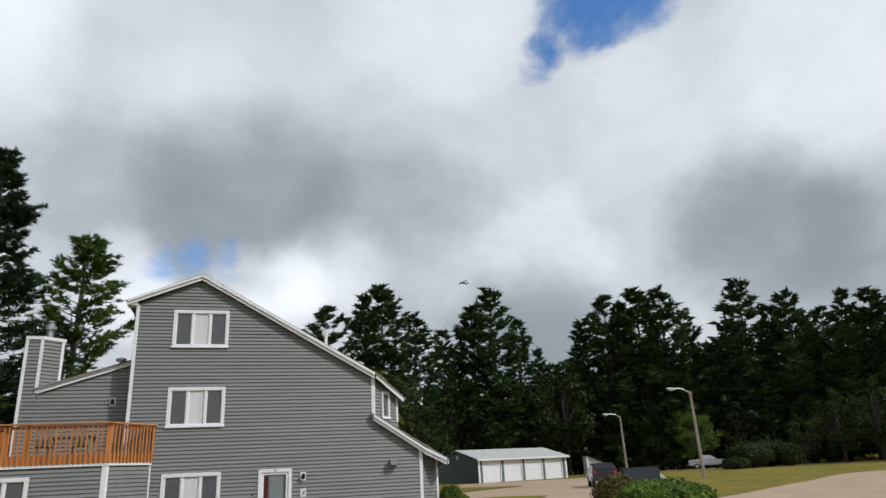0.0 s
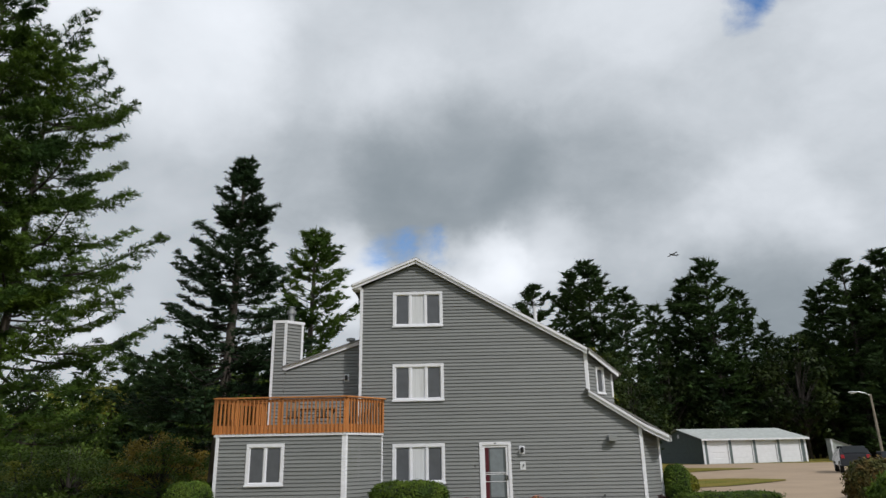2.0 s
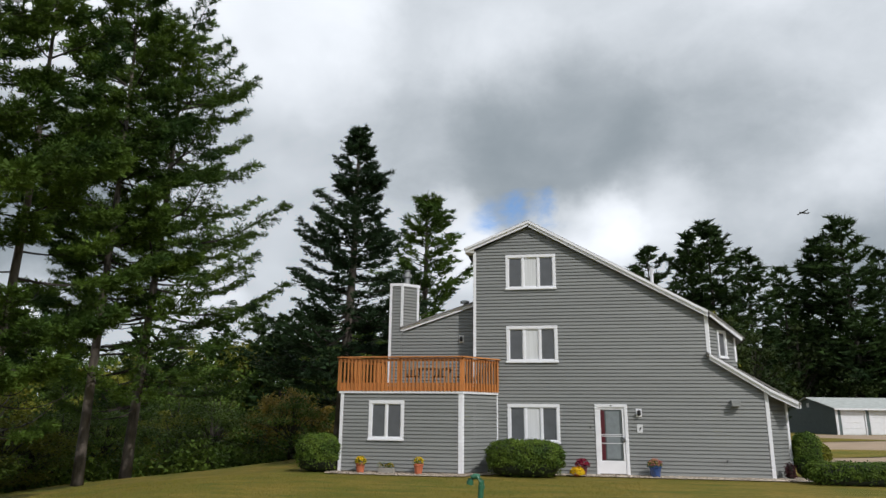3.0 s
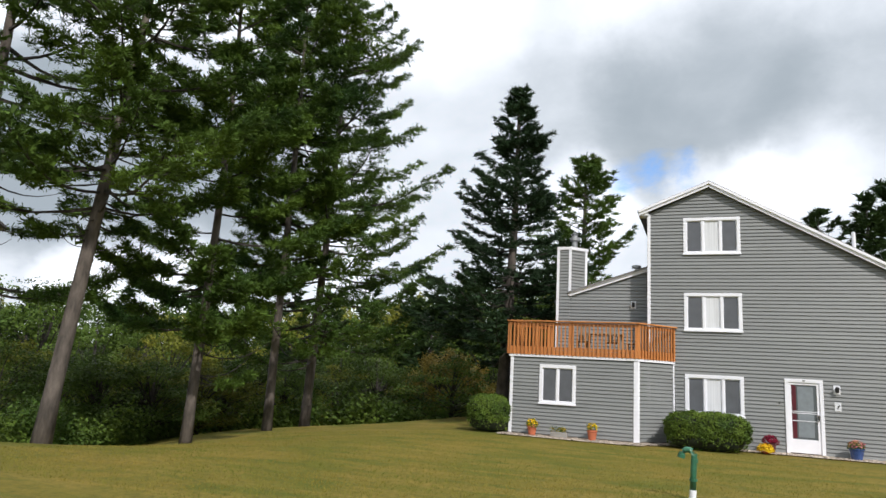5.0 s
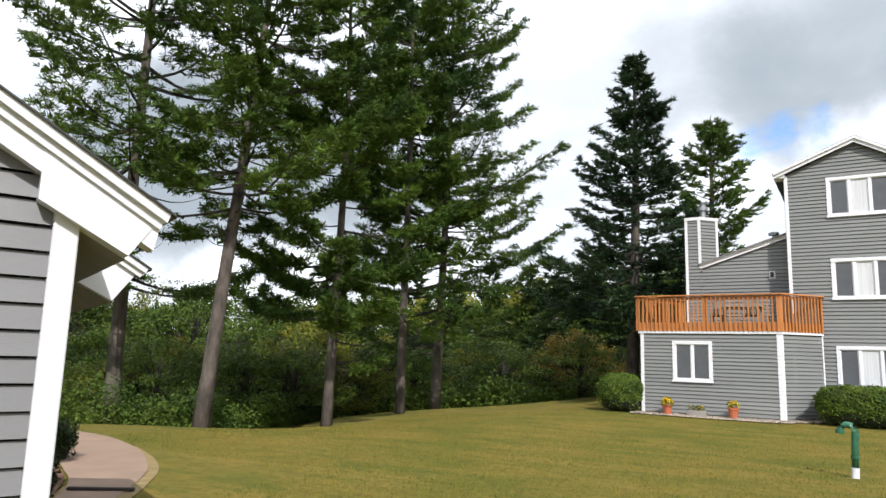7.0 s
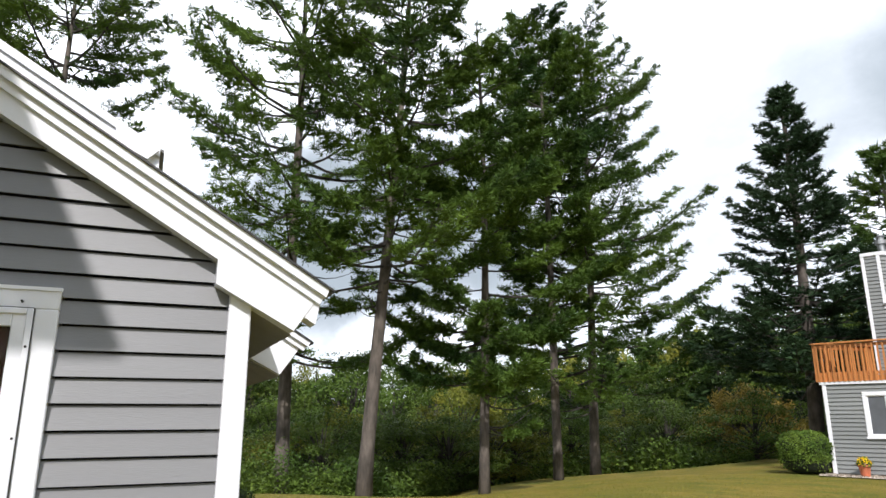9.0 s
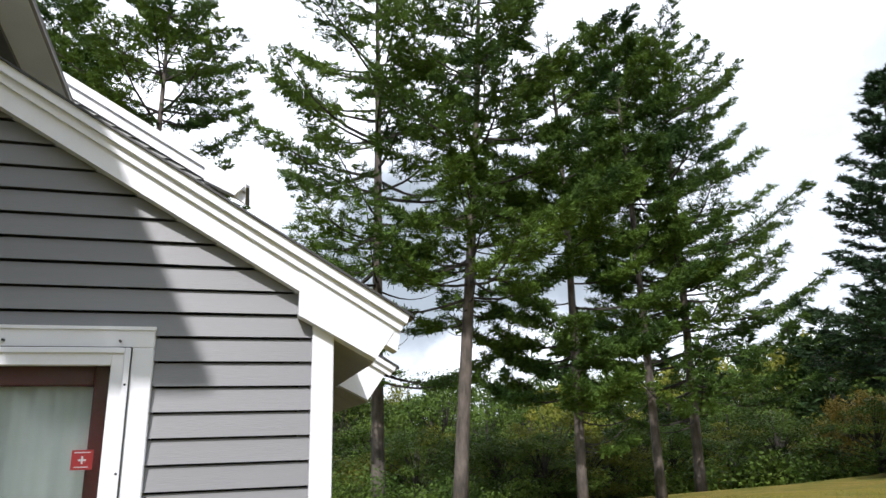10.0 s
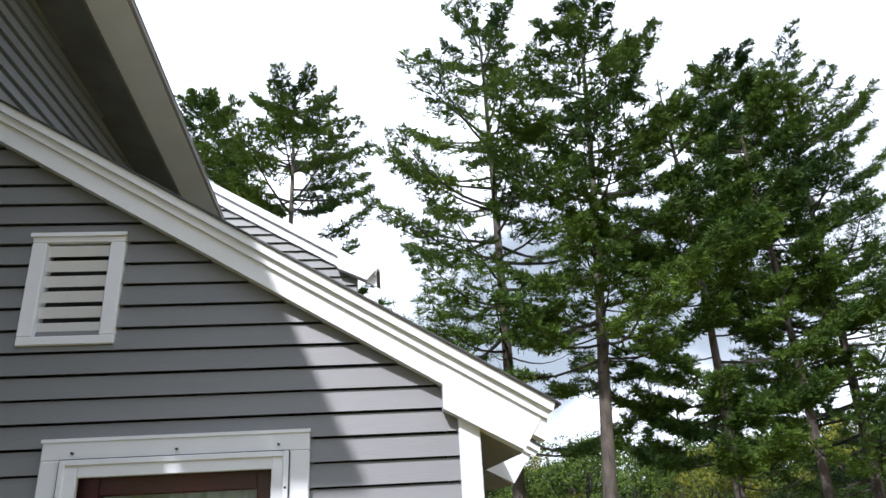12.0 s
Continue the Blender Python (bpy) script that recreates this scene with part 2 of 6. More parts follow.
M_REDSTICK = mat("red_sticker", (0.42, 0.02, 0.03), 0.4, 0.05)
M_BLACKPLASTIC = mat("black_plastic", (0.012, 0.012, 0.013), 0.5, 0.1)


def lawn_material():
    m = bpy.data.materials.new("lawn")
    m.use_nodes = True
    n, l = m.node_tree.nodes, m.node_tree.links
    p = n["Principled BSDF"]
    p.inputs["Roughness"].default_value = 0.9
    p.inputs["Specular IOR Level"].default_value = 0.15
    co = n.new("ShaderNodeTexCoord")

    def noise_at(scale, detail=6, rough=0.6, stretch=(1, 1, 1)):
        mp = n.new("ShaderNodeMapping")
        mp.inputs["Scale"].default_value = stretch
        l.new(co.outputs["Object"], mp.inputs[0])
        t = n.new("ShaderNodeTexNoise")
        t.inputs["Scale"].default_value, t.inputs["Detail"].default_value, t.inputs["Roughness"].default_value = scale, detail, rough
        l.new(mp.outputs[0], t.inputs["Vector"])
        return t.outputs[0]

    def mixed(fac, a, b, lo, hi):
        r = n.new("ShaderNodeMapRange")
        r.inputs[1].default_value, r.inputs[2].default_value = lo, hi
        l.new(fac, r.inputs[0])
        x = n.new("ShaderNodeMix")
        x.data_type = "RGBA"
        l.new(r.outputs[0], x.inputs[0])
        for sock, v in ((x.inputs[6], a), (x.inputs[7], b)):
            if isinstance(v, tuple):
                sock.default_value = (*v, 1)
            else:
                l.new(v, sock)
        return x.outputs[2]

    c = mixed(noise_at(0.30, 6), (0.122, 0.132, 0.019), (0.255, 0.178, 0.038), 0.38, 0.64)
    # mown swathes, drier and greener in turn
    c = mixed(noise_at(0.9, 6, 0.65, (0.35, 1.5, 1)), c, (0.270, 0.195, 0.046), 0.46, 0.63)
    c = mixed(noise_at(1.1, 6, 0.65, (0.5, 1.3, 1)), c, (0.092, 0.118, 0.018), 0.50, 0.68)
    c = mixed(noise_at(9, 5, 0.7), (0.105, 0.100, 0.019), c, 0.30, 0.55)
    c = mixed(noise_at(38, 4, 0.7), (0.085, 0.092, 0.016), c, 0.22, 0.52)
    l.new(c, p.inputs["Base Color"])
    b = n.new("ShaderNodeBump")
    b.inputs["Strength"].default_value, b.inputs["Distance"].default_value = 0.8, 0.03
    l.new(noise_at(55, 4, 0.7), b.inputs["Height"])
    l.new(b.outputs[0], p.inputs["Normal"])
    return m


M_LAWN = lawn_material()
M_BLADE = leafy("grass_blades", (0.26, 0.205, 0.042), (0.145, 0.165, 0.026), 0.25, 0.3, 0.5)


def glass_material():
    m = bpy.data.materials.new("clear_glass")
    m.use_nodes = True
    p = m.node_tree.nodes["Principled BSDF"]
    p.inputs["Base Color"].default_value = (0.92, 0.95, 0.94, 1)
    p.inputs["Roughness"].default_value = 0.02
    p.inputs["Transmission Weight"].default_value = 1.0
    p.inputs["IOR"].default_value = 1.2
    return m


M_GLASS = glass_material()


# ---- mesh tools ----
class Geo:
    """Vertices and faces gathered for one mesh."""

    def __init__(self):
        self.v, self.f = [], []

    def add(self, verts, faces):
        k = len(self.v)
        self.v += [tuple(p) for p in verts]
        self.f += [tuple(i + k for i in f) for f in faces]
        return self

    def box(self, x0, x1, y0, y1, z0, z1, m=None, c=0.0):
        """A box, with its long edges chamfered by c."""
        if c <= 0:
            vs = [(x, y, z) for z in (z0, z1) for y in (y0, y1) for x in (x0, x1)]
            fs = [(0, 2, 3, 1), (4, 5, 7, 6), (0, 1, 5, 4), (2, 6, 7, 3), (0, 4, 6, 2), (1, 3, 7, 5)]
        else:
            bm = bmesh.new()
            bmesh.ops.create_cube(bm, size=1.0)
            for q in bm.verts:
                q.co = ((x0 + x1) / 2 + q.co.x * (x1 - x0), (y0 + y1) / 2 + q.co.y * (y1 - y0), (z0 + z1) / 2 + q.co.z * (z1 - z0))
            bmesh.ops.bevel(bm, geom=bm.edges[:], offset=c, segments=1, affect="EDGES")
            bm.verts.index_update()
            vs, fs = [tuple(q.co) for q in bm.verts], [tuple(q.index for q in f.verts) for f in bm.faces]
            bm.free()
        if m is not None:
            vs = [m @ Vector(p) for p in vs]
        return self.add(vs, fs)

    def prism(self, outline, y0, y1, m=None):
        """An outline of (x, z), drawn anticlockwise as seen from -y, given depth from y0 to y1."""
        n = len(outline)
        vs = [(x, y0, z) for x, z in outline] + [(x, y1, z) for x, z in outline]
        fs = [tuple(range(n)), tuple(range(2 * n - 1, n - 1, -1))] + [(i, i + n, (i + 1) % n + n, (i + 1) % n) for i in range(n)]
        if m is not None:
            vs = [m @ Vector(p) for p in vs]
        return self.add(vs, fs)

    def tube(self, pts, radii, sides=8, cap=True):
        pts = [Vector(p) for p in pts]
        k = len(self.v)
        n = len(pts)
        for i, p in enumerate(pts):
            t = (pts[min(i + 1, n - 1)] - pts[max(i - 1, 0)]).normalized()
            a = t.orthogonal().normalized() if abs(t.z) < 0.9 else t.cross(Vector((0, 1, 0))).normalized()
            b = t.cross(a)
            for s in range(sides):
                w = 2 * math.pi * s / sides
                self.v.append(tuple(p + (a * math.cos(w) + b * math.sin(w)) * radii[i]))
        for i in range(n - 1):
            for s in range(sides):
                q = (s + 1) % sides
                self.f.append((k + i * sides + s, k + i * sides + q, k + (i + 1) * sides + q, k + (i + 1) * sides + s))
        if cap:
            self.f.append(tuple(k + s for s in reversed(range(sides))))
            self.f.append(tuple(k + (n - 1) * sides + s for s in range(sides)))
        return self

    def lathe(self, profile, centre=(0, 0, 0), sides=16):
        """A profile of (radius, z) turned about the upright axis."""
        return self.tube_profile(profile, centre, sides)

    def tube_profile(self, profile, centre, sides):
        k = len(self.v)
        for r, z in profile:
            for s in range(sides):
                w = 2 * math.pi * s / sides
                self.v.append((centre[0] + r * math.cos(w), centre[1] + r * math.sin(w), centre[2] + z))
        for i in range(len(profile) - 1):
            for s in range(sides):
                q = (s + 1) % sides
                self.f.append((k + i * sides + s, k + i * sides + q, k + (i + 1) * sides + q, k + (i + 1) * sides + s))
        self.f.append(tuple(k + s for s in reversed(range(sides))))
        self.f.append(tuple(k + (len(profile) - 1) * sides + s for s in range(sides)))
        return self

    def mesh(self, name, smooth=False):
        me = bpy.data.meshes.new(name)
        me.from_pydata(self.v, [], self.f)
        if smooth:
            me.polygons.foreach_set("use_smooth", [True] * len(me.polygons))
        me.update()
        return me


def part(name, geo, material, parent=None, label="", smooth=False, kind=""):
    me = geo.mesh(name, smooth) if isinstance(geo, Geo) else geo
    if not me.materials:
        me.materials.append(material)
    ob = new(name, me)
    ob.parent = parent
    return tagged(ob, label, kind=kind)


def thing(name, label, category, at=None, group="", kind=""):
    ob = new(name)
    if at is not None:
        ob.matrix_basis = at
    return tagged(ob, label, category, group, kind)


def tri_mesh(name, verts, tris, material):
    """A mesh from arrays."""
    me = bpy.data.meshes.new(name)
    me.vertices.add(len(verts))
    me.vertices.foreach_set("co", np.asarray(verts, np.float32).ravel())
    tris = np.asarray(tris, np.int32)
    me.loops.add(tris.size)
    me.loops.foreach_set("vertex_index", tris.ravel())
    me.polygons.add(len(tris))
    me.polygons.foreach_set("loop_start", np.arange(0, tris.size, 3, dtype=np.int32))
    me.update(calc_edges=True)
    me.materials.append(material)
    return me


# ---- ground ----
def smooth_step(a, b, v):
    t = np.clip((np.asarray(v, float) - a) / (b - a), 0, 1)
    return t * t * (3 - 2 * t)


def past_lawn(x, y):
    """Metres beyond the lawn's outer edge, towards the wood."""
    return (np.hypot(x - 1.7, y + 22.9) - 20.4 - 8.0 * smooth_step(-11, 1, y)) * smooth_step(-7, -11, x) - 3 * smooth_step(-11, -7, x)


def height(x, y):
    x, y = np.asarray(x, float), np.asarray(y, float)
    z = 0.09 - (0.2 + 0.42 * smooth_step(-14, -6, y)) * smooth_step(-5.0, -14.0, x) * smooth_step(9, -3, y)
    z = z - 0.10 * smooth_step(-2.5, -9.0, y) * smooth_step(16, 8, x)
    past = past_lawn(x, y)
    z = z - 4.0 * smooth_step(0, 22, past) - 0.6 * smooth_step(-1.5, 1.5, past)
    z = z - 2.2 * smooth_step(8, 40, y) * smooth_step(6, -10, x)
    r = np.hypot(x - 4, y + 22)
    z = z + 0.0125 * np.clip(r - 16, 0, 62) * smooth_step(9, 22, x)
    z = z + 34 * smooth_step(110, 330, r) * smooth_step(0.2, 0.75, (x - 4) / np.maximum(r, 1)) + 10 * smooth_step(120, 400, r)
    z = z + 0.03 * np.sin(x * 0.35 + 1) * np.sin(y * 0.3) * smooth_step(-2, -6, y)
    return z


def gz(x, y):
    return float(height(x, y))


def build_ground():
    def axis(lo, hi, step, far):
        inner = list(np.arange(lo, hi + 1e-6, step))
        out, s, a, b = [], step, lo, hi
        left, right = [], []
        while a > -far:
            s *= 1.25
            a -= s
            left.append(a)
        s = step
        while b < far:
            s *= 1.25
            b += s
            right.append(b)
        return np.array(left[::-1] + inner + right)
    xs, ys = axis(-26, 30, 0.6, 1800), axis(-30, 16, 0.6, 1800)
    gx, gy = np.meshgrid(xs, ys)
    vs = np.stack([gx, gy, height(gx, gy)], -1).reshape(-1, 3)
    w = len(xs)
    i = (np.arange(len(ys) - 1)[:, None] * w + np.arange(w - 1)[None]).ravel()
    tris = np.concatenate([np.stack([i, i + 1, i + w + 1], -1), np.stack([i, i + w + 1, i + w], -1)])
    me = tri_mesh("ground", vs, tris, M_LAWN)
    me.polygons.foreach_set("use_smooth", [True] * len(me.polygons))
    tagged(new("ground", me), "mown lawn with dry yellow patches", "lawn", kind="structure")


build_ground()


def glide(p0, p1, p2, p3, t):
    """A smooth curve from p1 to p2."""
    return 0.5 * (2 * p1 + (p2 - p0) * t + (2 * p0 - 5 * p1 + 4 * p2 - p3) * t * t + (3 * p1 - p0 - 3 * p2 + p3) * t ** 3)


def sheet(name, rows, lift, material, label, category, kind="structure", across=6):
    """A paved sheet between pairs of left and right edge points, laid on the ground."""
    g = Geo()
    fine = []
    for (a, b), (c, d) in zip(rows, rows[1:]):
        k = len(fine) // 8
        before, after = rows[max(k - 1, 0)], rows[min(k + 2, len(rows) - 1)]
        for s in np.linspace(0, 1, 9)[:-1]:
            fine.append(tuple(glide(Vector(before[i]), Vector((a, b)[i]), Vector((c, d)[i]), Vector(after[i]), s) for i in (0, 1)))
    fine.append((Vector(rows[-1][0]), Vector(rows[-1][1])))
    for left, right in fine:
        for i in range(across + 1):
            p = left.lerp(right, i / across)
            g.v.append((p.x, p.y, gz(p.x, p.y) + lift))
    for j in range(len(fine) - 1):
        for i in range(across):
            k = j * (across + 1) + i
            g.f.append((k, k + 1, k + across + 2, k + across + 1))
    return tagged(part(name, g, material, smooth=True), label, category, kind=kind)


def polar(az, r, x0=1.7, y0=-22.9):
    """A place by its bearing (degrees from +y towards -x) and distance from the lawn's viewing spot."""
    return x0 - r * math.sin(radians(az)), y0 + r * math.cos(radians(az))


# ---- houses: cladding ----
def spans(poly, z):
    xs = []
    for (x0, z0), (x1, z1) in zip(poly, poly[1:] + poly[:1]):
        if (z0 <= z < z1) or (z1 <= z < z0):
            xs.append(x0 + (x1 - x0) * (z - z0) / (z1 - z0))
    xs.sort()
    return list(zip(xs[::2], xs[1::2]))


def lap_pieces(poly, holes=(), lap=0.113, start=None):
    """Clapboard courses of a wall outline of (x, z): each as x0, x1 at its foot, x0, x1 at its head, foot, head."""
    zs = [z for _, z in poly]
    z, top = (min(zs) if start is None else start), max(zs)
    while z < top - 0.01:
        z1 = min(z + lap, top)
        low, high = spans(poly, z + 0.004), spans(poly, z1 - 0.004)
        if len(low) != len(high):
            low = high = spans(poly, (z + z1) / 2)
        for (a, b), (c, d) in zip(low, high):
            cuts = [(h[0], h[1]) for h in holes if h[2] < (z + z1) / 2 < h[3]]
            left = a
            cl = c
            for h0, h1 in sorted(cuts):
                if h0 > left + 0.01:
                    yield left, h0, cl, h0, z, z1
                left = cl = h1
            if b > left + 0.01:
                yield left, b, cl, d, z, z1
        z = z1


def lap_geo(g, piece, thick=0.12, proud=0.03, m=None):
    a, b, c, d, z0, z1 = piece
    z1 = z1 - 0.007
    vs = [(a, -proud, z0), (b, -proud, z0), (d, -0.003, z1), (c, -0.003, z1), (a, thick, z0), (b, thick, z0), (d, thick, z1), (c, thick, z1)]
    if m is not None:
        vs = [m @ Vector(p) for p in vs]
    return g.add(vs, [(0, 1, 2, 3), (5, 4, 7, 6), (1, 0, 4, 5), (3, 2, 6, 7), (0, 3, 7, 4), (2, 1, 5, 6)])


def clad(name, poly, parent, holes=(), m=None, material=None, lap=0.113):
    g = Geo()
    for piece in lap_pieces(poly, holes, lap):
        lap_geo(g, piece, m=m)
    return part(name, g, material or M_SIDING, parent, "grey clapboard cladding", kind="stuff")


def splay(x, y, angle):
    """A wall's own frame: origin on the plan, x along the wall."""
    return pose(x, y, 0, 0, 0, angle)


def slab(g, pts, thick):
    """A roof sheet over a plane polygon, thick downwards."""
    n = len(pts)
    vs = [tuple(p) for p in pts] + [(p[0], p[1], p[2] - thick) for p in pts]
    return g.add(vs, [tuple(range(n)), tuple(range(2 * n - 1, n - 1, -1))] + [(i, i + n, (i + 1) % n + n, (i + 1) % n) for i in range(n)])


def rake(parent, name, a, b, y, tall, thick, tiers=2):
    """A white board along a roof's sloping edge from a to b (x, z), its top on that line, with a moulding proud of it."""
    g = Geo()
    (x0, z0), (x1, z1) = a, b
    g.prism([(x0, z0 - tall), (x1, z1 - tall), (x1, z1), (x0, z0)], y - thick, y)
    if tiers > 1:
        g.prism([(x0, z0 - tall * 0.42), (x1, z1 - tall * 0.42), (x1, z1 + 0.01), (x0, z0 + 0.01)], y - thick * 1.9, y - thick)
    return part(name, g, M_WHITE, parent, "white painted rake board")


def window(parent, x0, x1, z0, z1, sashes, y=0.0, m=None, trim=0.105, kinds=None):
    """A window in white trim: sashes side by side, screens and curtained panes."""
    w = part("window", Geo().box(x0, x1, y + 0.02, y + 0.045, z0, z1, m), M_BLACKPLASTIC, parent, "white-framed casement window")
    g = Geo()
    for b in ((x0, x1, z1 - trim, z1), (x0, x1, z0, z0 + trim * 0.8), (x0, x0 + trim, z0 + trim * 0.8, z1 - trim), (x1 - trim, x1, z0 + trim * 0.8, z1 - trim)):
        g.box(b[0], b[1], y - 0.045, y + 0.02, b[2], b[3], m, 0.006)
    part("frame", g, M_WHITE, w)
    part("sill", Geo().box(x0 - 0.02, x1 + 0.02, y - 0.075, y - 0.045, z0 - 0.02, z0 + 0.035, m, 0.006), M_WHITE, w)
    a, b, lo, hi = x0 + trim, x1 - trim, z0 + trim * 0.8, z1 - trim
    mull = 0.075
    step = (b - a - mull * (sashes - 1)) / sashes
    for i in range(sashes):
        s0 = a + i * (step + mull)
        if i:
            part("mullion", Geo().box(s0 - mull, s0, y - 0.035, y + 0.02, lo, hi, m, 0.005), M_WHITE, w)
        g = Geo()
        e = 0.022
        for q in ((s0, s0 + step, hi - e, hi), (s0, s0 + step, lo, lo + e), (s0, s0 + e, lo + e, hi - e), (s0 + step - e, s0 + step, lo + e, hi - e)):
            g.box(*q[:2], y - 0.012, y + 0.012, *q[2:], m)
        part("sash", g, M_WHITE, w)
        look_ = (kinds or ["s", "c", "s"])[i]
        part("pane", Geo().box(s0 + e, s0 + step - e, y + 0.004, y + 0.010, lo + e, hi - e, m), M_CURTAIN if look_ == "c" else M_SCREEN, w, "pane with a pale curtain" if look_ == "c" else "pane behind a grey screen")
    return w


def corner_board(parent, x, y, z0, z1, wide=0.11, m=None, proud=0.042):
    return part("corner_board", Geo().box(x - wide / 2, x + wide / 2, y - proud, y + 0.06, z0, z1, m, 0.005), M_WHITE, parent, "white corner board")


# ---- the grey house across the lawn ----
def build_house():
    h = thing("house", "three-storey grey clapboard condominium with white trim and asymmetric roof", "house")
    wins = [(1.115, 2.83, 6.11, 7.33), (1.115, 2.83, 3.63, 4.85), (1.12, 2.82, 1.04, 2.27)]
    door = (3.93, 4.95, 0.12, 2.28)
    front = [(0, 0.12), (9.2, 0.12), (9.2, 2.70), (7.58, 3.76), (7.58, 5.12), (1.93, 8.36), (0, 7.5)]
    clad("front_wall", front, h, [(a + 0.05, b - 0.05, c + 0.05, d - 0.05) for a, b, c, d in wins + [door]])
    part("foundation", Geo().box(0.02, 9.18, 0.02, 0.2, -0.25, 0.12), M_CONCRETE, h, "low concrete foundation")
    for w in wins:
        window(h, *w, 3)
    # closed back and sides
    clad("back_wall", [(-9.0, 0), (0, 0), (0, 7.5), (-1.93, 8.3), (-7.4, 5.1), (-9.0, 2.6)], h, m=splay(0, 8.0, 180))
    clad("side_wall", [(-8.0, 0), (0, 0), (0, 7.5), (-8.0, 7.5)], h, m=splay(0, 0.0, -90))
    # splayed walls at the right-hand end
    s = splay(7.58, 0.0, 45)
    clad("splayed_wall", [(0, 3.1), (1.5, 3.1), (1.5, 4.5), (0, 5.08)], h, [(0.55, 0.95, 3.9, 4.7)], m=s)
    window(h, 0.50, 0.98, 3.78, 4.68, 1, m=s, trim=0.07, kinds=["s"])
    part("corner_board", Geo().box(-0.02, 0.08, -0.035, 0.05, 3.72, 5.12, s, 0.005), M_WHITE, h, "white corner board")
    part("corner_board", Geo().box(1.4, 1.5, -0.035, 0.05, 3.7, 4.5, s, 0.005), M_WHITE, h, "white corner board")
    s2 = splay(9.2, 0.0, 45)
    clad("splayed_wall", [(0, 0.1), (1.0, 0.1), (1.0, 2.55), (0, 2.62)], h, m=s2)
    part("corner_board", Geo().box(0.90, 1.02, -0.035, 0.07, 0.05, 2.55, s2, 0.005), M_WHITE, h, "white corner board")
    clad("side_wall", [(0, 0), (7.5, 0), (7.5, 2.5), (0, 2.5)], h, m=splay(9.9, 0.7, 90))
    # corner boards of the front
    corner_board(h, 0.035, 0.0, 0.1, 7.5, 0.10)
    corner_board(h, 9.16, 0.0, 0.03, 2.74, 0.11)
    part("corner_board", Geo().box(7.52, 7.63, -0.035, 0.05, 3.80, 5.16, None, 0.005), M_WHITE, h, "white corner board")
    # rakes and roofs
    rake(h, "rake_board", (-0.29, 7.60), (1.93, 8.50), -0.12, 0.17, 0.05)
    rake(h, "rake_board", (1.93, 8.50), (7.62, 5.235), -0.12, 0.19, 0.05)
    rake(h, "rake_board", (7.56, 3.86), (9.25, 2.76), -0.12, 0.18, 0.05)
    rake(h, "rake_board", (9.25, 2.76), (10.02, 2.37), -0.12, 0.20, 0.05)
    part("eave_return", Geo().prism([(-0.29, 7.44), (0.02, 7.44), (0.02, 7.56), (-0.29, 7.6)], -0.12, 0.3), M_WHITE, h)
    g = Geo()
    slab(g, [(-0.32, -0.2, 7.60), (1.93, -0.2, 8.53), (1.93, 8, 8.53), (-0.32, 8, 7.60)], 0.06)
    slab(g, [(1.93, -0.2, 8.53), (7.75, -0.2, 5.19), (8.95, 1.0, 4.50), (9.3, 8, 4.30), (1.93, 8, 8.53)], 0.06)
    slab(g, [(7.5, -0.2, 3.92), (10.1, -0.2, 2.36), (10.1, 8, 2.36), (7.5, 8, 3.92)], 0.06)
    part("roof", g, M_ROOF, h, "grey asphalt shingle roof")
    part("fascia", Geo().prism([(0, -0.16), (1.75, -0.16), (1.75, 0.0), (0, 0.0)], -0.04, 0.0, pose(7.70, -0.14, 5.20, 0, 0, 44) @ pose(0, 0, 0, 0, 22.5, 0)), M_WHITE, h, "white eave fascia")
    part("fascia", Geo().box(0, 1.25, -0.04, 0.0, -0.17, 0.0, pose(10.06, -0.15, 2.36, 0, 0, 78)), M_WHITE, h, "white eave fascia")
    part("vent_stack", Geo().tube([(6.05, 0.5, 5.9), (6.05, 0.5, 6.85)], [0.055, 0.055], 10), M_WHITE, h, "white plastic vent stack")
    # wing with the chimney, behind the deck
    clad("wing_wall", [(-3.1, 2.4), (-0.02, 2.4), (-0.02, 5.66), (-2.62, 4.78), (-3.1, 4.7)], h, m=splay(0, 0.6, 0))
    rake(h, "rake_board", (-2.66, 4.93), (-0.02, 5.80), 0.55, 0.15, 0.04)
    g = Geo()
    slab(g, [(-2.70, 0.45, 4.94), (0, 0.45, 5.83), (0, 8, 5.83), (-3.4, 8, 4.70), (-3.4, 1.4, 4.70)], 0.06)
    part("roof", g, M_ROOF, h, "grey asphalt shingle roof")
    clad("side_wall", [(-8, 0), (-0.6, 0), (-0.6, 4.7), (-8, 4.7)], h, m=splay(-3.1, 0, -90))
    part("vent_cap", Geo().lathe([(0.05, 0), (0.05, 0.12), (0.16, 0.14), (0.16, 0.22), (0.02, 0.26)], (-0.45, 0.9, 5.68), 12), M_STEEL, h, "small roof vent cap")
    # chimney chase
    ch = part("chimney", Geo().prism([(-3.10, 4.4), (-2.68, 4.4), (-2.68, 6.46), (-3.10, 6.46)], 0.56, 0.7), M_SIDING, h, "clapboard chimney chase with white edges")
    clad("chimney_side", [(0, 2.4), (0.43, 2.4), (0.43, 6.5), (0, 6.5)], ch, m=splay(-3.10, 0.54, 0))
    c2 = splay(-2.67, 0.54, 45)
    clad("chimney_side", [(0, 4.7), (0.68, 4.9), (0.68, 6.5), (0, 6.5)], ch, m=c2)
    clad("chimney_side", [(0, 4.4), (0.9, 4.4), (0.9, 6.5), (0, 6.5)], ch, m=splay(-3.10, 1.44, -90))
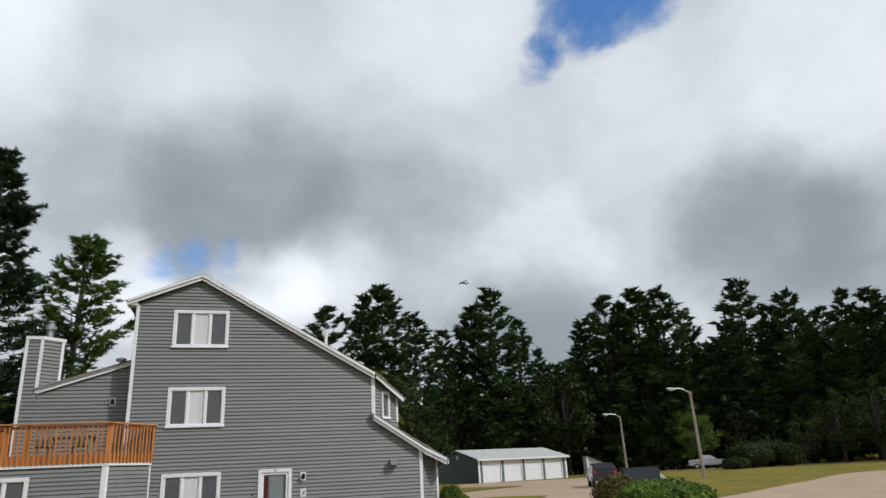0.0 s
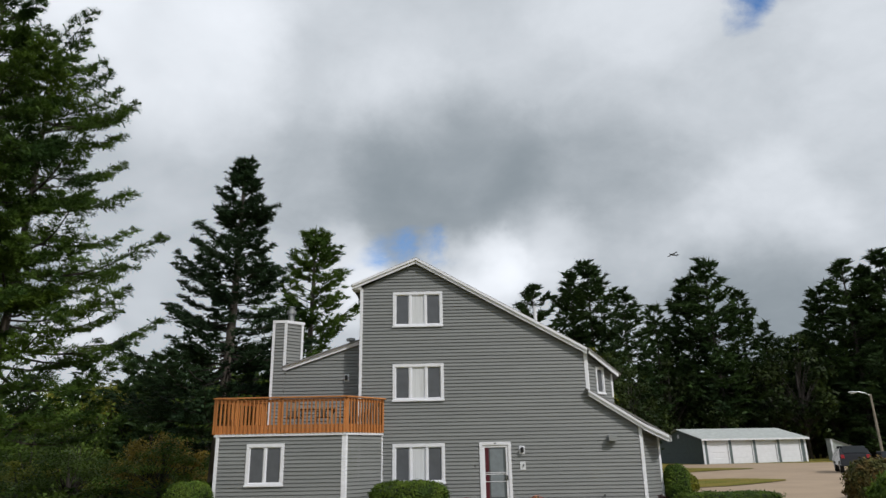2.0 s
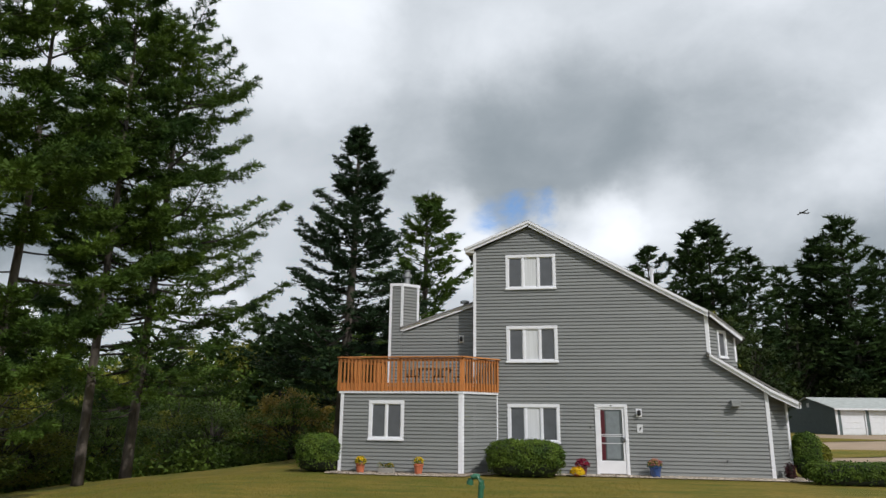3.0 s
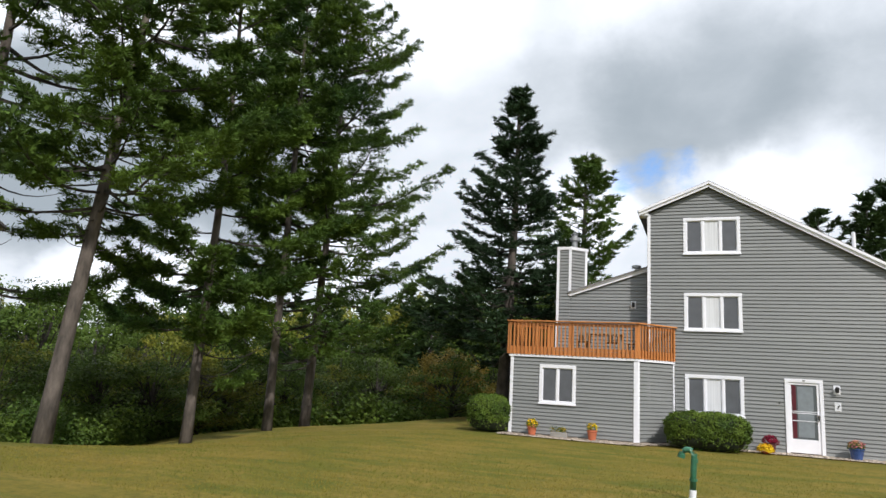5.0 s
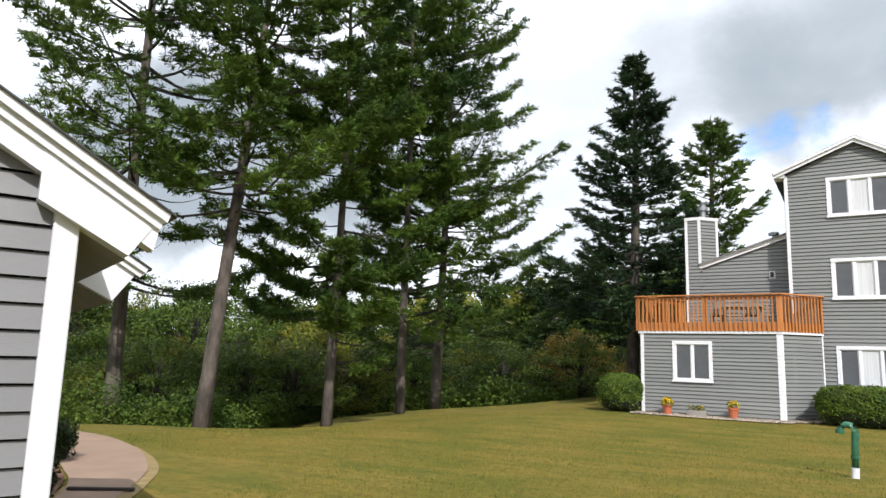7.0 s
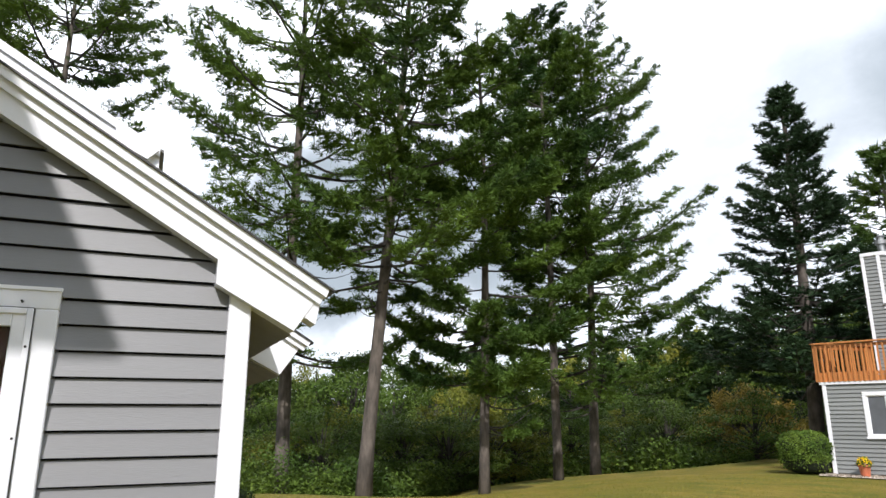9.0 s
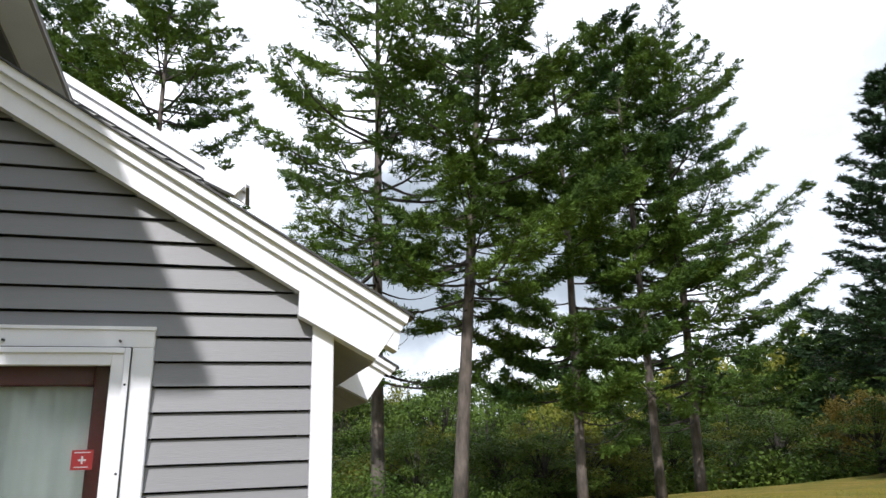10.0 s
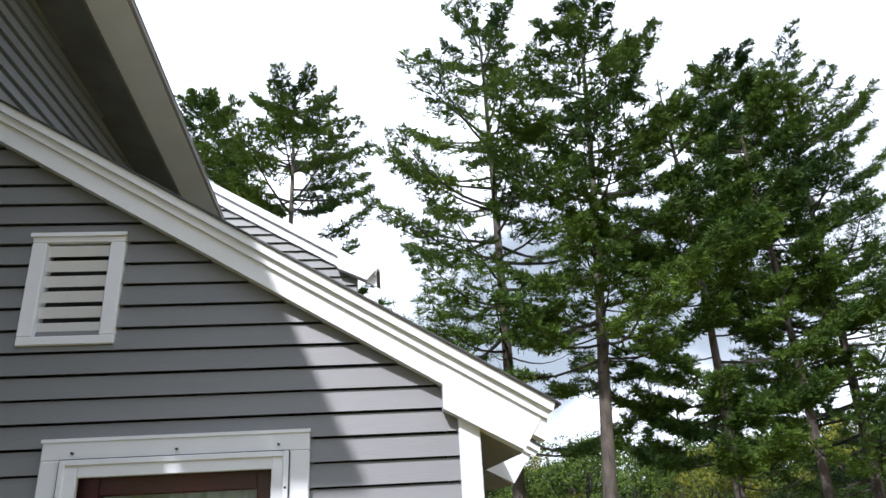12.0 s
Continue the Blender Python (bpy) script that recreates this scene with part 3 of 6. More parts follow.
    for q, mm in ((-0.02, splay(-3.08, 0.54, 0)), (0.0, splay(-2.68, 0.53, 0))):
        part("corner_board", Geo().box(q - 0.045, q + 0.045, -0.035, 0.05, 2.62 if mm.translation.x < -3 else 4.80, 6.5, mm, 0.004), M_WHITE, ch)
    part("corner_board", Geo().box(0.60, 0.69, -0.035, 0.05, 4.95, 6.46, c2, 0.004), M_WHITE, ch)
    part("cap_trim", Geo().box(-0.04, 0.47, -0.05, 0.03, 6.44, 6.54, splay(-3.10, 0.54, 0)).box(-0.02, 0.72, -0.05, 0.03, 6.44, 6.54, c2), M_WHITE, ch)
    part("chimney_top", slab(Geo(), [(-3.1, 0.55, 6.52), (-2.67, 0.55, 6.52), (-2.18, 1.05, 6.52), (-2.6, 1.5, 6.52), (-3.1, 1.4, 6.52)], 0.05), M_STEEL, ch)
    part("flue", Geo().lathe([(0.11, 0), (0.11, 0.32), (0.17, 0.34), (0.17, 0.46), (0.10, 0.48), (0.10, 0.56), (0.15, 0.58), (0.02, 0.64)], (-2.62, 0.98, 6.5), 14), M_STEEL, ch, "round metal flue with a cap", smooth=False)
    # ground-floor box under the deck
    bx = part("ground_floor_bay", Geo().box(-4.05, -0.40, -1.1, 0.6, -0.2, 2.5), M_BLACKPLASTIC, h, "single-storey bay below the deck")
    fb = splay(0, -1.25, 0)
    clad("bay_wall", [(-4.22, 0.16), (-0.23, 0.16), (-0.23, 2.56), (-4.22, 2.56)], bx, [(-3.2, -2.13, 1.15, 2.28)], m=fb)
    ang = math.degrees(math.atan2(1.25, 1.02))
    sb = splay(-0.23, -1.25, ang)
    clad("bay_wall", [(0, 0.16), (1.6, 0.16), (1.6, 2.56), (0, 2.56)], bx, m=sb)
    clad("bay_wall", [(-1.85, 0.16), (0, 0.16), (0, 2.56), (-1.85, 2.56)], bx, m=splay(-4.22, -1.25, -90))
    window(bx, -3.25, -2.08, 1.10, 2.33, 2, m=fb, kinds=["s", "s"])
    for x, mm, z1 in ((-4.17, fb, 2.56), (-0.27, fb, 2.56)):
        corner_board(bx, x, 0, 0.05, z1, 0.10, mm)
    corner_board(bx, 0.04, 0, 0.05, 2.56, 0.09, sb)
    corner_board(bx, 1.57, 0, 0.05, 2.56, 0.05, sb)
    part("trim_band", Geo().box(-4.28, -0.20, -0.06, 0.02, 2.555, 2.625, fb).box(0, 1.6, -0.06, 0.02, 2.555, 2.625, sb), M_WHITE, bx, "white band below the deck")
    part("foundation", Geo().box(-4.2, -0.25, -1.2, -1.0, -0.3, 0.16).box(0.03, 1.6, 0.03, 0.2, -0.3, 0.16, sb), M_CONCRETE, bx, "low concrete foundation")
    # entrance door
    x0, x1, z0, z1 = door
    d = part("entrance_door", Geo().box(x0, x1, 0.03, 0.06, z0, z1), M_BLACKPLASTIC, h, "white storm door over a dark red door")
    g = Geo()
    for b in ((x0, x1, z1 - 0.10, z1), (x0, x0 + 0.10, z0, z1 - 0.10), (x1 - 0.10, x1, z0, z1 - 0.10)):
        g.box(b[0], b[1], -0.05, 0.03, b[2], b[3], None, 0.006)
    part("door_frame", g, M_WHITE, d)
    a, b = x0 + 0.10, x1 - 0.10
    g = Geo()
    for q in ((a, b, z0 + 0.03, z0 + 0.42), (a, b, z1 - 0.17, z1 - 0.10), (a, a + 0.075, z0 + 0.42, z1 - 0.17), (b - 0.075, b, z0 + 0.42, z1 - 0.17)):
        g.box(q[0], q[1], -0.02, 0.02, q[2], q[3], None, 0.005)
    part("storm_door", g, M_WHITE, d)
    part("storm_glass", Geo().box(a + 0.075, b - 0.075, 0.0, 0.008, z0 + 0.42, z1 - 0.17), M_GLASSGREY, d, "grey storm door glass")
    part("red_door_edge", Geo().box(a + 0.075, a + 0.20, -0.006, -0.002, z0 + 0.44, z1 - 0.18), M_REDDOOR, d, "strip of dark red door seen through the glass")
    part("pane_curtain", Geo().box(a + 0.24, b - 0.16, -0.006, -0.002, z0 + 0.48, z1 - 0.22), mat("door_blind", (0.20, 0.23, 0.25), 0.5, 0.08), d, "pale blind behind the glass")
    for zz in (1.06, 1.28, 1.33):
        part("glazing_bar", Geo().box(a + 0.075, b - 0.075, -0.014, -0.008, zz, zz + 0.018), M_WHITE, d)
    part("handle", Geo().box(b - 0.06, b - 0.03, -0.075, -0.02, 1.10, 1.26, None, 0.006), M_METALDARK, d, "dark door handle")
    for zz, wd in ((z1 - 0.062, 0.07),):
        part("number_plate", Geo().box((x0 + x1) / 2 - wd / 2, (x0 + x1) / 2 + wd / 2, -0.056, -0.05, zz, zz + 0.035), M_METALDARK, d, "small dark plate with a plain bar")
    # fittings on the walls
    def sconce(x, z, m=None, y=0.0):
        s = part("wall_lantern", Geo().box(x - 0.09, x + 0.09, y - 0.03, y, z - 0.13, z + 0.13, m, 0.005), M_WHITE, h, "white wall plate with a black lantern")
        part("lantern", Geo().lathe([(0.03, -0.09), (0.055, -0.06), (0.055, 0.03), (0.075, 0.035), (0.02, 0.09)], (x, y - 0.10, z), 8), M_METALDARK, s) if m is None else part("lantern", Geo().box(x - 0.05, x + 0.05, y - 0.13, y - 0.03, z - 0.08, z + 0.08, m, 0.02), M_METALDARK, s)
    sconce(5.305, 2.02)
    sconce(-0.52, 4.50, splay(0, 0.6, 0))
    part("plaque", Geo().box(5.22, 5.40, -0.035, -0.012, 1.40, 1.66, None, 0.008), M_CURTAIN, h, "pale plaque with a dark bird-like shape")
    part("plaque_figure", Geo().prism([(5.29, 1.46), (5.36, 1.55), (5.345, 1.60), (5.30, 1.53)], -0.045, -0.036), M_METALDARK, h, "dark slanting shape on the plaque")
    hood = Geo().prism([(-0.13, -0.09), (0.13, -0.09), (0.13, 0.09), (-0.13, 0.09)], -0.24, 0.0, pose(8.22, 0, 2.33))
    part("vent_hood", hood, M_STEEL, h, "grey metal vent hood on the wall")
    part("door_bell", Geo().box(3.76, 3.80, -0.035, -0.012, 1.52, 1.58, None, 0.004), M_BLACKPLASTIC, h)
    part("hose_tap", Geo().tube([(7.85, 0, 0.62), (7.85, -0.09, 0.62), (7.83, -0.11, 0.55)], [0.018, 0.018, 0.014], 8), M_METALDARK, h, "small outdoor tap")
    return h


HOUSE = build_house()


def build_deck():
    d = thing("roof_deck", "orange-stained wooden roof deck with close-set baluster railing", "deck")
    part("deck_floor", slab(Geo(), [(-4.28, -1.28, 2.70), (-0.2, -1.28, 2.70), (0.78, -0.03, 2.70), (-0.02, 0.55, 2.70), (-3.1, 0.55, 2.70)], 0.06), M_DECK, d, "plank deck floor")
    runs = [((-4.30, -1.32), (-0.19, -1.32), 32), ((-0.19, -1.32), (0.84, -0.05), 13), ((-4.30, -1.32), (-3.25, 0.5), 14)]
    ball = Geo().box(-0.021, 0.021, -0.021, 0.021, 2.63, 3.66).mesh("baluster")
    ball.materials.append(M_DECK)
    for k, (a, b, n) in enumerate(runs):
        a3, b3 = Vector((*a, 0)), Vector((*b, 0))
        w = (b3 - a3).length
        ang = math.degrees(math.atan2(b3.y - a3.y, b3.x - a3.x))
        m = splay(a3.x, a3.y, ang)
        part("top_rail", Geo().box(-0.04, w + 0.04, -0.06, 0.08, 3.69, 3.735, m, 0.006), M_DECK, d)
        part("upper_rail", Geo().box(0, w, 0.025, 0.06, 3.58, 3.67, m), M_DECK, d)
        part("lower_rail", Geo().box(0, w, 0.025, 0.06, 2.80, 2.89, m), M_DECK, d)
        part("rim_board", Geo().box(0, w, 0.03, 0.07, 2.63, 2.79, m, 0.004), M_DECK, d)
        for i in range(n):
            p = m @ Vector(((i + 0.5) * w / n, 0, 0))
            o = part("baluster", ball, M_DECK, d)
            o.matrix_basis = pose(p.x, p.y, 0, 0, 0, ang)
        posts = [0.0, w / 2, w] if k == 0 else [w]
        for q in posts:
            part("post", Geo().box(q - 0.045, q + 0.045, 0.02, 0.11, 2.63, 3.69, m, 0.006), M_DECK, d)


build_deck()


def build_patio_set():
    t = thing("patio_table", "weathered wooden patio table on the roof deck", "table", pose(-1.35, -0.25, 2.70))
    for i in range(5):
        part("table_board", Geo().box(-0.62, 0.62, -0.36 + i * 0.145, -0.225 + i * 0.145, 0.70, 0.735, None, 0.004), M_POLE, t)
    for x in (-0.52, 0.52):
        for y in (-0.28, 0.28):
            part("leg", Geo().box(x - 0.03, x + 0.03, y - 0.03, y + 0.03, 0, 0.70), M_POLE, t)
    c = thing("patio_chair", "weathered slatted patio chair at the deck table", "chair", pose(-1.95, -0.72, 2.70), "chairs on the deck")
    part("seat", Geo().box(-0.22, 0.22, -0.22, 0.22, 0.42, 0.45, None, 0.006), M_POLE, c)
    for i in range(5):
        part("back_slat", Geo().box(-0.20 + i * 0.09, -0.15 + i * 0.09, -0.22, -0.20, 0.45, 0.90), M_POLE, c)
    part("back_rail", Geo().box(-0.22, 0.22, -0.23, -0.19, 0.88, 0.93, None, 0.005), M_POLE, c)
    for x in (-0.19, 0.19):
        for y in (-0.19, 0.19):
            part("leg", Geo().box(x - 0.018, x + 0.018, y - 0.018, y + 0.018, 0, 0.42), M_POLE, c)
    copy_thing(c, pose(-1.05, -0.74, 2.70, 0, 0, 6))
    copy_thing(c, pose(-0.45, -0.35, 2.70, 0, 0, 80))


build_patio_set()


# ---- the near entrance gable and the building behind it ----
NEAR = pose(-1.386, -21.369, 0.0, 0, 0, 67.5)


def build_near():
    h = thing("near_house", "grey clapboard entrance gable with white trim seen close", "house", NEAR)
    S = 0.60
    door = (-1.916, -0.690, 0.0, 2.236)
    vent = (-2.131, -1.665, 2.698, 3.286)
    wall = [(-3.2, 0.06), (0.03, 0.06), (0.03, 2.43), (-3.2, 4.36)]
    back = Geo().prism([(-3.2, 0), (door[0] + 0.02, 0), (door[0] + 0.02, 3.56), (-3.2, 4.33)], 0.121, 0.16)
    back.prism([(door[1] - 0.02, 0), (0.03, 0), (0.03, 2.42), (door[1] - 0.02, 2.84)], 0.121, 0.16)
    back.prism([(door[0] + 0.02, door[3] - 0.02), (door[1] - 0.02, door[3] - 0.02), (door[1] - 0.02, 2.84), (door[0] + 0.02, 3.56)], 0.121, 0.16)
    cw = part("wall", back, M_BLACKPLASTIC, h, "wall of painted grey clapboards")
    holes = [(door[0] + 0.06, door[1] - 0.06, -1, door[3] - 0.05), (vent[0] + 0.04, vent[1] - 0.04, vent[2] + 0.03, vent[3] - 0.03)]
    rng = random.Random(4)
    for piece in lap_pieces(wall, holes, 0.1155, 0.0125):
        g = Geo()
        a, b, c, d, z0, z1 = piece
        e = rng.uniform(-0.0012, 0.0012)
        pr = 0.022 + rng.uniform(-0.001, 0.001)
        z1 -= 0.010
        th = 0.12
        s0, s1 = -pr + 0.009, z0 + 0.016
        vs = [(a, -pr, z0 + e), (b, -pr, z0 + e), (d, -0.003, z1), (c, -0.003, z1), (a, s0, z0 + e), (b, s0, z0 + e), (a, s0, s1), (b, s0, s1), (a, th, s1), (b, th, s1), (d, th, z1), (c, th, z1)]
        g.add(vs, [(0, 1, 2, 3), (1, 0, 4, 5), (5, 4, 6, 7), (7, 6, 8, 9), (3, 2, 10, 11), (9, 8, 11, 10), (0, 3, 11, 8, 6, 4), (1, 5, 7, 9, 10, 2)])
        part("clapboard", g, M_SIDING_NEAR, cw)
    part("corner_post", Geo().box(0.030, 0.136, -0.045, 0.09, 0.0, 2.36, None, 0.006), M_WHITE, h, "white corner post")
    clad("side_wall", [(0, 0), (2.0, 0), (2.0, 2.26), (0, 2.26)], h, m=splay(0.10, 0.1, 90))
    # rake: frieze board, crown mouldings, drip edge
    up = -3.3

    def zt(u):
        return 2.305 - S * (u - 0.52)
    def rake_piece(name, top, bot, y0, y1, u1, u0=up, cut=0.0, material=M_WHITE, label=""):
        g = Geo()
        g.prism([(u0, zt(u0) - bot), (u1 - cut, zt(u1 - cut) - bot), (u1, zt(u1) - top), (u0, zt(u0) - top)], y0, y1)
        return part(name, g, material, h, label)
    rake_piece("frieze_board", 0.095, 0.217, -0.095, 0.02, 0.465, cut=0.02, label="wide white frieze board")
    rake_piece("crown_moulding", 0.055, 0.108, -0.118, -0.09, 0.48, cut=0.02)
    rake_piece("crown_moulding", 0.010, 0.060, -0.145, -0.09, 0.50, cut=0.015)
    rake_piece("drip_edge", 0.0, 0.010, -0.16, -0.10, 0.525, material=M_DARKEDGE, label="dark metal drip edge")
    # the boxed eave end, hanging lower than the frieze
    g = Geo().prism([(-0.043, 2.306), (0.338, 2.096), (0.440, 2.250), (-0.043, zt(-0.043) - 0.098)], -0.100, 0.02)
    part("eave_return", g, M_WHITE, h, "white boxed eave end")
    # roof sheet and soffit running back
    g = Geo()
    slab(g, [(up, -0.125, zt(up) + 0.012), (0.52, -0.125, zt(0.52) + 0.012), (0.52, 1.92, zt(0.52) + 0.012), (up, 1.92, zt(up) + 0.012)], 0.03)
    part("roof", g, M_ROOF, h, "asphalt shingle roof")
    part("soffit", slab(Geo(), [(0.05, 0.02, 2.29), (0.345, 0.02, 2.108), (0.345, 1.92, 2.108), (0.05, 1.92, 2.29)], 0.02), M_SOFFIT, h, "grey eave soffit")
    part("fascia", Geo().prism([(0.310, 2.117), (0.333, 2.104), (0.430, 2.250), (0.450, 2.335), (0.415, 2.345)], 0.02, 1.92), M_WHITE, h, "white eave fascia")
    # gable vent
    x0, x1, z0, z1 = vent
    v = part("gable_vent", Geo().box(x0 + 0.03, x1 - 0.03, 0.05, 0.07, z0 + 0.03, z1 - 0.03), M_BLACKPLASTIC, h, "white louvred gable vent")
    g = Geo()
    for b in ((x0, x1, z1 - 0.045, z1), (x0, x1, z0, z0 + 0.045), (x0, x0 + 0.075, z0 + 0.045, z1 - 0.045), (x1 - 0.075, x1, z0 + 0.045, z1 - 0.045)):
        g.box(b[0], b[1], -0.04, 0.05, b[2], b[3], None, 0.005)
    part("vent_frame", g, M_WHITE, v)
    part("vent_cap", Geo().box(x0 - 0.006, x1 + 0.006, -0.055, -0.04, z1 - 0.014, z1 + 0.006), M_WHITE, v)
    n = 6
    for i in range(n):
        zc = z0 + 0.045 + (i + 0.55) * (z1 - z0 - 0.09) / n
        m = pose(0, 0.0, zc, -64, 0, 0)
        part("louvre", Geo().box(x0 + 0.07, x1 - 0.07, -0.030, 0.026, -0.005, 0.005, m), M_WHITE, v)
    # storm door
    x0, x1, z0, z1 = door
    d = part("storm_door", Geo().box(x0 + 0.10, x1 - 0.10, 0.105, 0.12, 0.05, z1 - 0.08), M_REDDOOR, h, "white storm door over a dark red door with curtain")
    for q in ((x0, x1, z1 - 0.09, z1), (x0, x0 + 0.094, z0, z1 - 0.09), (x1 - 0.094, x1, z0, z1 - 0.09)):
        part("casing_board", Geo().box(q[0], q[1], -0.05, 0.12, q[2], q[3], None, 0.005), M_WHITE, d)
    part("head_flashing", Geo().box(x0 - 0.004, x1 + 0.004, -0.058, -0.03, z1 - 0.008, z1 + 0.008), M_WHITE, d)
    a, b, top = x0 + 0.094, x1 - 0.094, z1 - 0.09
    g = Geo()
    for q in ((a, a + 0.026, 0.05, top), (b - 0.026, b, 0.05, top), (a + 0.026, b - 0.026, top - 0.026, top)):
        g.box(q[0], q[1], -0.068, -0.03, q[2], q[3], None, 0.003)
    # Black strip added for the dark gap between casing and rail.
    gk = Geo()
    for q in ((a - 0.004, a, 0.05, top), (b, b + 0.004, 0.05, top), (a, b, top, top + 0.004)):
        gk.box(q[0], q[1], -0.062, -0.05, q[2], q[3])
    part("dark_gap_strip", gk, M_BLACKPLASTIC, d, "thin black strip drawn for the dark gap")
    part("mounting_rail", g, M_WHITE, d, "white metal mounting rail with screws")
    a2, b2, t2 = a + 0.022, b - 0.022, top - 0.022
    g = Geo()
    for q in ((a2, a2 + 0.058, 0.06, t2), (b2 - 0.058, b2, 0.06, t2), (a2 + 0.058, b2 - 0.058, t2 - 0.058, t2), (a2 + 0.058, b2 - 0.058, 0.06, 0.5)):
        g.box(q[0], q[1], -0.056, -0.02, q[2], q[3], None, 0.004)
    part("door_sash", g, M_WHITE, d)
    gl = part("glass", Geo().box(a2 + 0.058, b2 - 0.058, -0.035, -0.031, 0.5, t2 - 0.058), M_GLASS, d, "clear storm door glass")
    inner = (a2 + 0.02, b2 - 0.02)
    g = Geo()
    for q in ((inner[0], inner[0] + 0.115, 0.4, t2), (inner[1] - 0.115, inner[1], 0.4, t2), (inner[0] + 0.115, inner[1] - 0.115, t2 - 0.14, t2)):
        g.box(q[0], q[1], 0.03, 0.10, q[2], q[3], None, 0.006)
    part("red_door", g, M_REDDOOR, d, "dark red door behind the glass")
    g = Geo()
    cols = 60
    for i in range(cols + 1):
        u = inner[0] + 0.10 + (inner[1] - inner[0] - 0.20) * i / cols
        y = 0.082 + 0.010 * math.sin(i * 0.9) + 0.006 * math.sin(i * 0.37 + 1)
        g.v += [(u, y, 0.45), (u, y + 0.002, t2 - 0.13)]
        if i:
            k = 2 * i
            g.f.append((k - 2, k, k + 1, k - 1))
    part("curtain", g, mat("pale_door_curtain", (0.46, 0.51, 0.50), 0.85, 0.06, 3.0, 0.002, 60), d, "pale gathered curtain", smooth=True)
    for u, z in ((a + 0.05, top + 0.03), ((a + b) / 2, top + 0.03), (b - 0.05, top + 0.03), (a - 0.012 + 0.02, 1.98), (b + 0.012 - 0.025, 1.98), (b - 0.013, 1.60), (b - 0.013, 1.20), (a + 0.013, 1.60)):
        part("screw", Geo().tube([(u, -0.052 if z > top else -0.068, z), (u, -0.072, z)], [0.006, 0.005], 8), M_METALDARK, d)
    st = part("sticker", Geo().box(-0.986, -0.900, -0.0285, -0.0275, 1.620, 1.704), M_REDSTICK, d, "small red safety sticker with a white cross")
    part("sticker_cross", Geo().box(-0.947, -0.939, -0.0298, -0.0288, 1.645, 1.677).box(-0.959, -0.927, -0.0298, -0.0288, 1.657, 1.665), M_WHITE, st)
    for u0, u1, zz in ((-0.976, -0.912, 1.691), (-0.972, -0.916, 1.630)):
        part("sticker_print", Geo().box(u0, u1, -0.0298, -0.0288, zz, zz + 0.004), M_WHITE, st, "plain pale bar of fine print")
    # next gable, set back
    g = Geo()
    e0 = 0.877

    def z2(u):
        return 2.265 - S * (u - e0)
    g.prism([(-0.3, z2(-0.3) - 0.22), (0.42, z2(0.42) - 0.22), (0.42, 2.13), (0.648, 2.012), (0.80, z2(0.80) - 0.08), (-0.3, z2(-0.3) - 0.08)], 2.0, 2.1)
    part("next_gable_board", g, M_WHITE, h, "white eave end of the next gable")
    part("next_gable_moulding", Geo().prism([(-0.3, z2(-0.3) - 0.10), (0.82, z2(0.82) - 0.10), (0.85, z2(0.85) - 0.045), (-0.3, z2(-0.3) - 0.045)], 1.97, 2.0).prism([(-0.3, z2(-0.3) - 0.05), (0.85, z2(0.85) - 0.05), (0.87, z2(0.87)), (-0.3, z2(-0.3))], 1.94, 2.0), M_WHITE, h)
    part("next_gable_roof", slab(Geo(), [(-0.5, 1.93, z2(-0.5) + 0.013), (0.89, 1.93, z2(0.89) + 0.013), (0.89, 4.15, z2(0.89) + 0.013), (-0.5, 4.15, z2(-0.5) + 0.013)], 0.018), M_DARKEDGE, h)
    part("soffit", slab(Geo(), [(0.2, 2.1, 2.24), (0.655, 2.1, 2.02), (0.655, 4.15, 2.02), (0.2, 4.15, 2.24)], 0.02), M_SOFFIT, h, "grey eave soffit")
    clad("next_gable_wall", [(-0.4, 0), (0.25, 0), (0.25, 2.3), (-0.4, 2.7)], h, m=splay(0, 2.14, 0))
    clad("side_wall", [(0, 0), (2.0, 0), (2.0, 2.26), (0, 2.26)], h, m=splay(0.25, 2.16, 90))
    # upper gable, further back
    d4 = 4.2
    t4u, t4z = -0.41, 4.58

    def z4(u):
        return t4z - 0.585 * (u - t4u)
    clad("upper_gable_wall", [(-4.5, 2.6), (-0.64, 2.6), (-0.64, z4(-0.64) - 0.12), (-4.5, z4(-4.5) - 0.12)], h, m=splay(0, d4 + 0.09, 0))
    rake(h, "upper_rake_board", (-4.5, z4(-4.5)), (t4u, t4z), d4 + 0.08, 0.215, 0.04)
    part("upper_eave_end", Geo().prism([(-0.87, z4(-0.87) - 0.26), (-0.53, z4(-0.53) - 0.22), (t4u - 0.01, t4z - 0.03), (-0.87, z4(-0.87) - 0.08)], d4 - 0.045, d4 + 0.09), M_WHITE, h)
    part("upper_roof", slab(Geo(), [(-4.5, d4 + 0.03, z4(-4.5) + 0.02), (t4u + 0.04, d4 + 0.03, t4z), (t4u + 0.04, 4.9, t4z), (-4.5, 4.9, z4(-4.5) + 0.02)], 0.03), M_ROOF, h)
    # tall side wall with its eave, which falls slightly towards the back
    uw, ue = -2.85, -2.2

    def ze(d):
        return 5.56 - 0.132 * (d - 0.6)

    # The eave runs on out of view; its front end is set by its shadow.
    def strip(name, u0, u1, dz, thick, material, label):
        return part(name, slab(Geo(), [(u0, -4.1, ze(-4.1) + dz), (u1, -4.1, ze(-4.1) + dz), (u1, 4.15, ze(4.15) + dz), (u0, 4.15, ze(4.15) + dz)], thick), material, h, label)
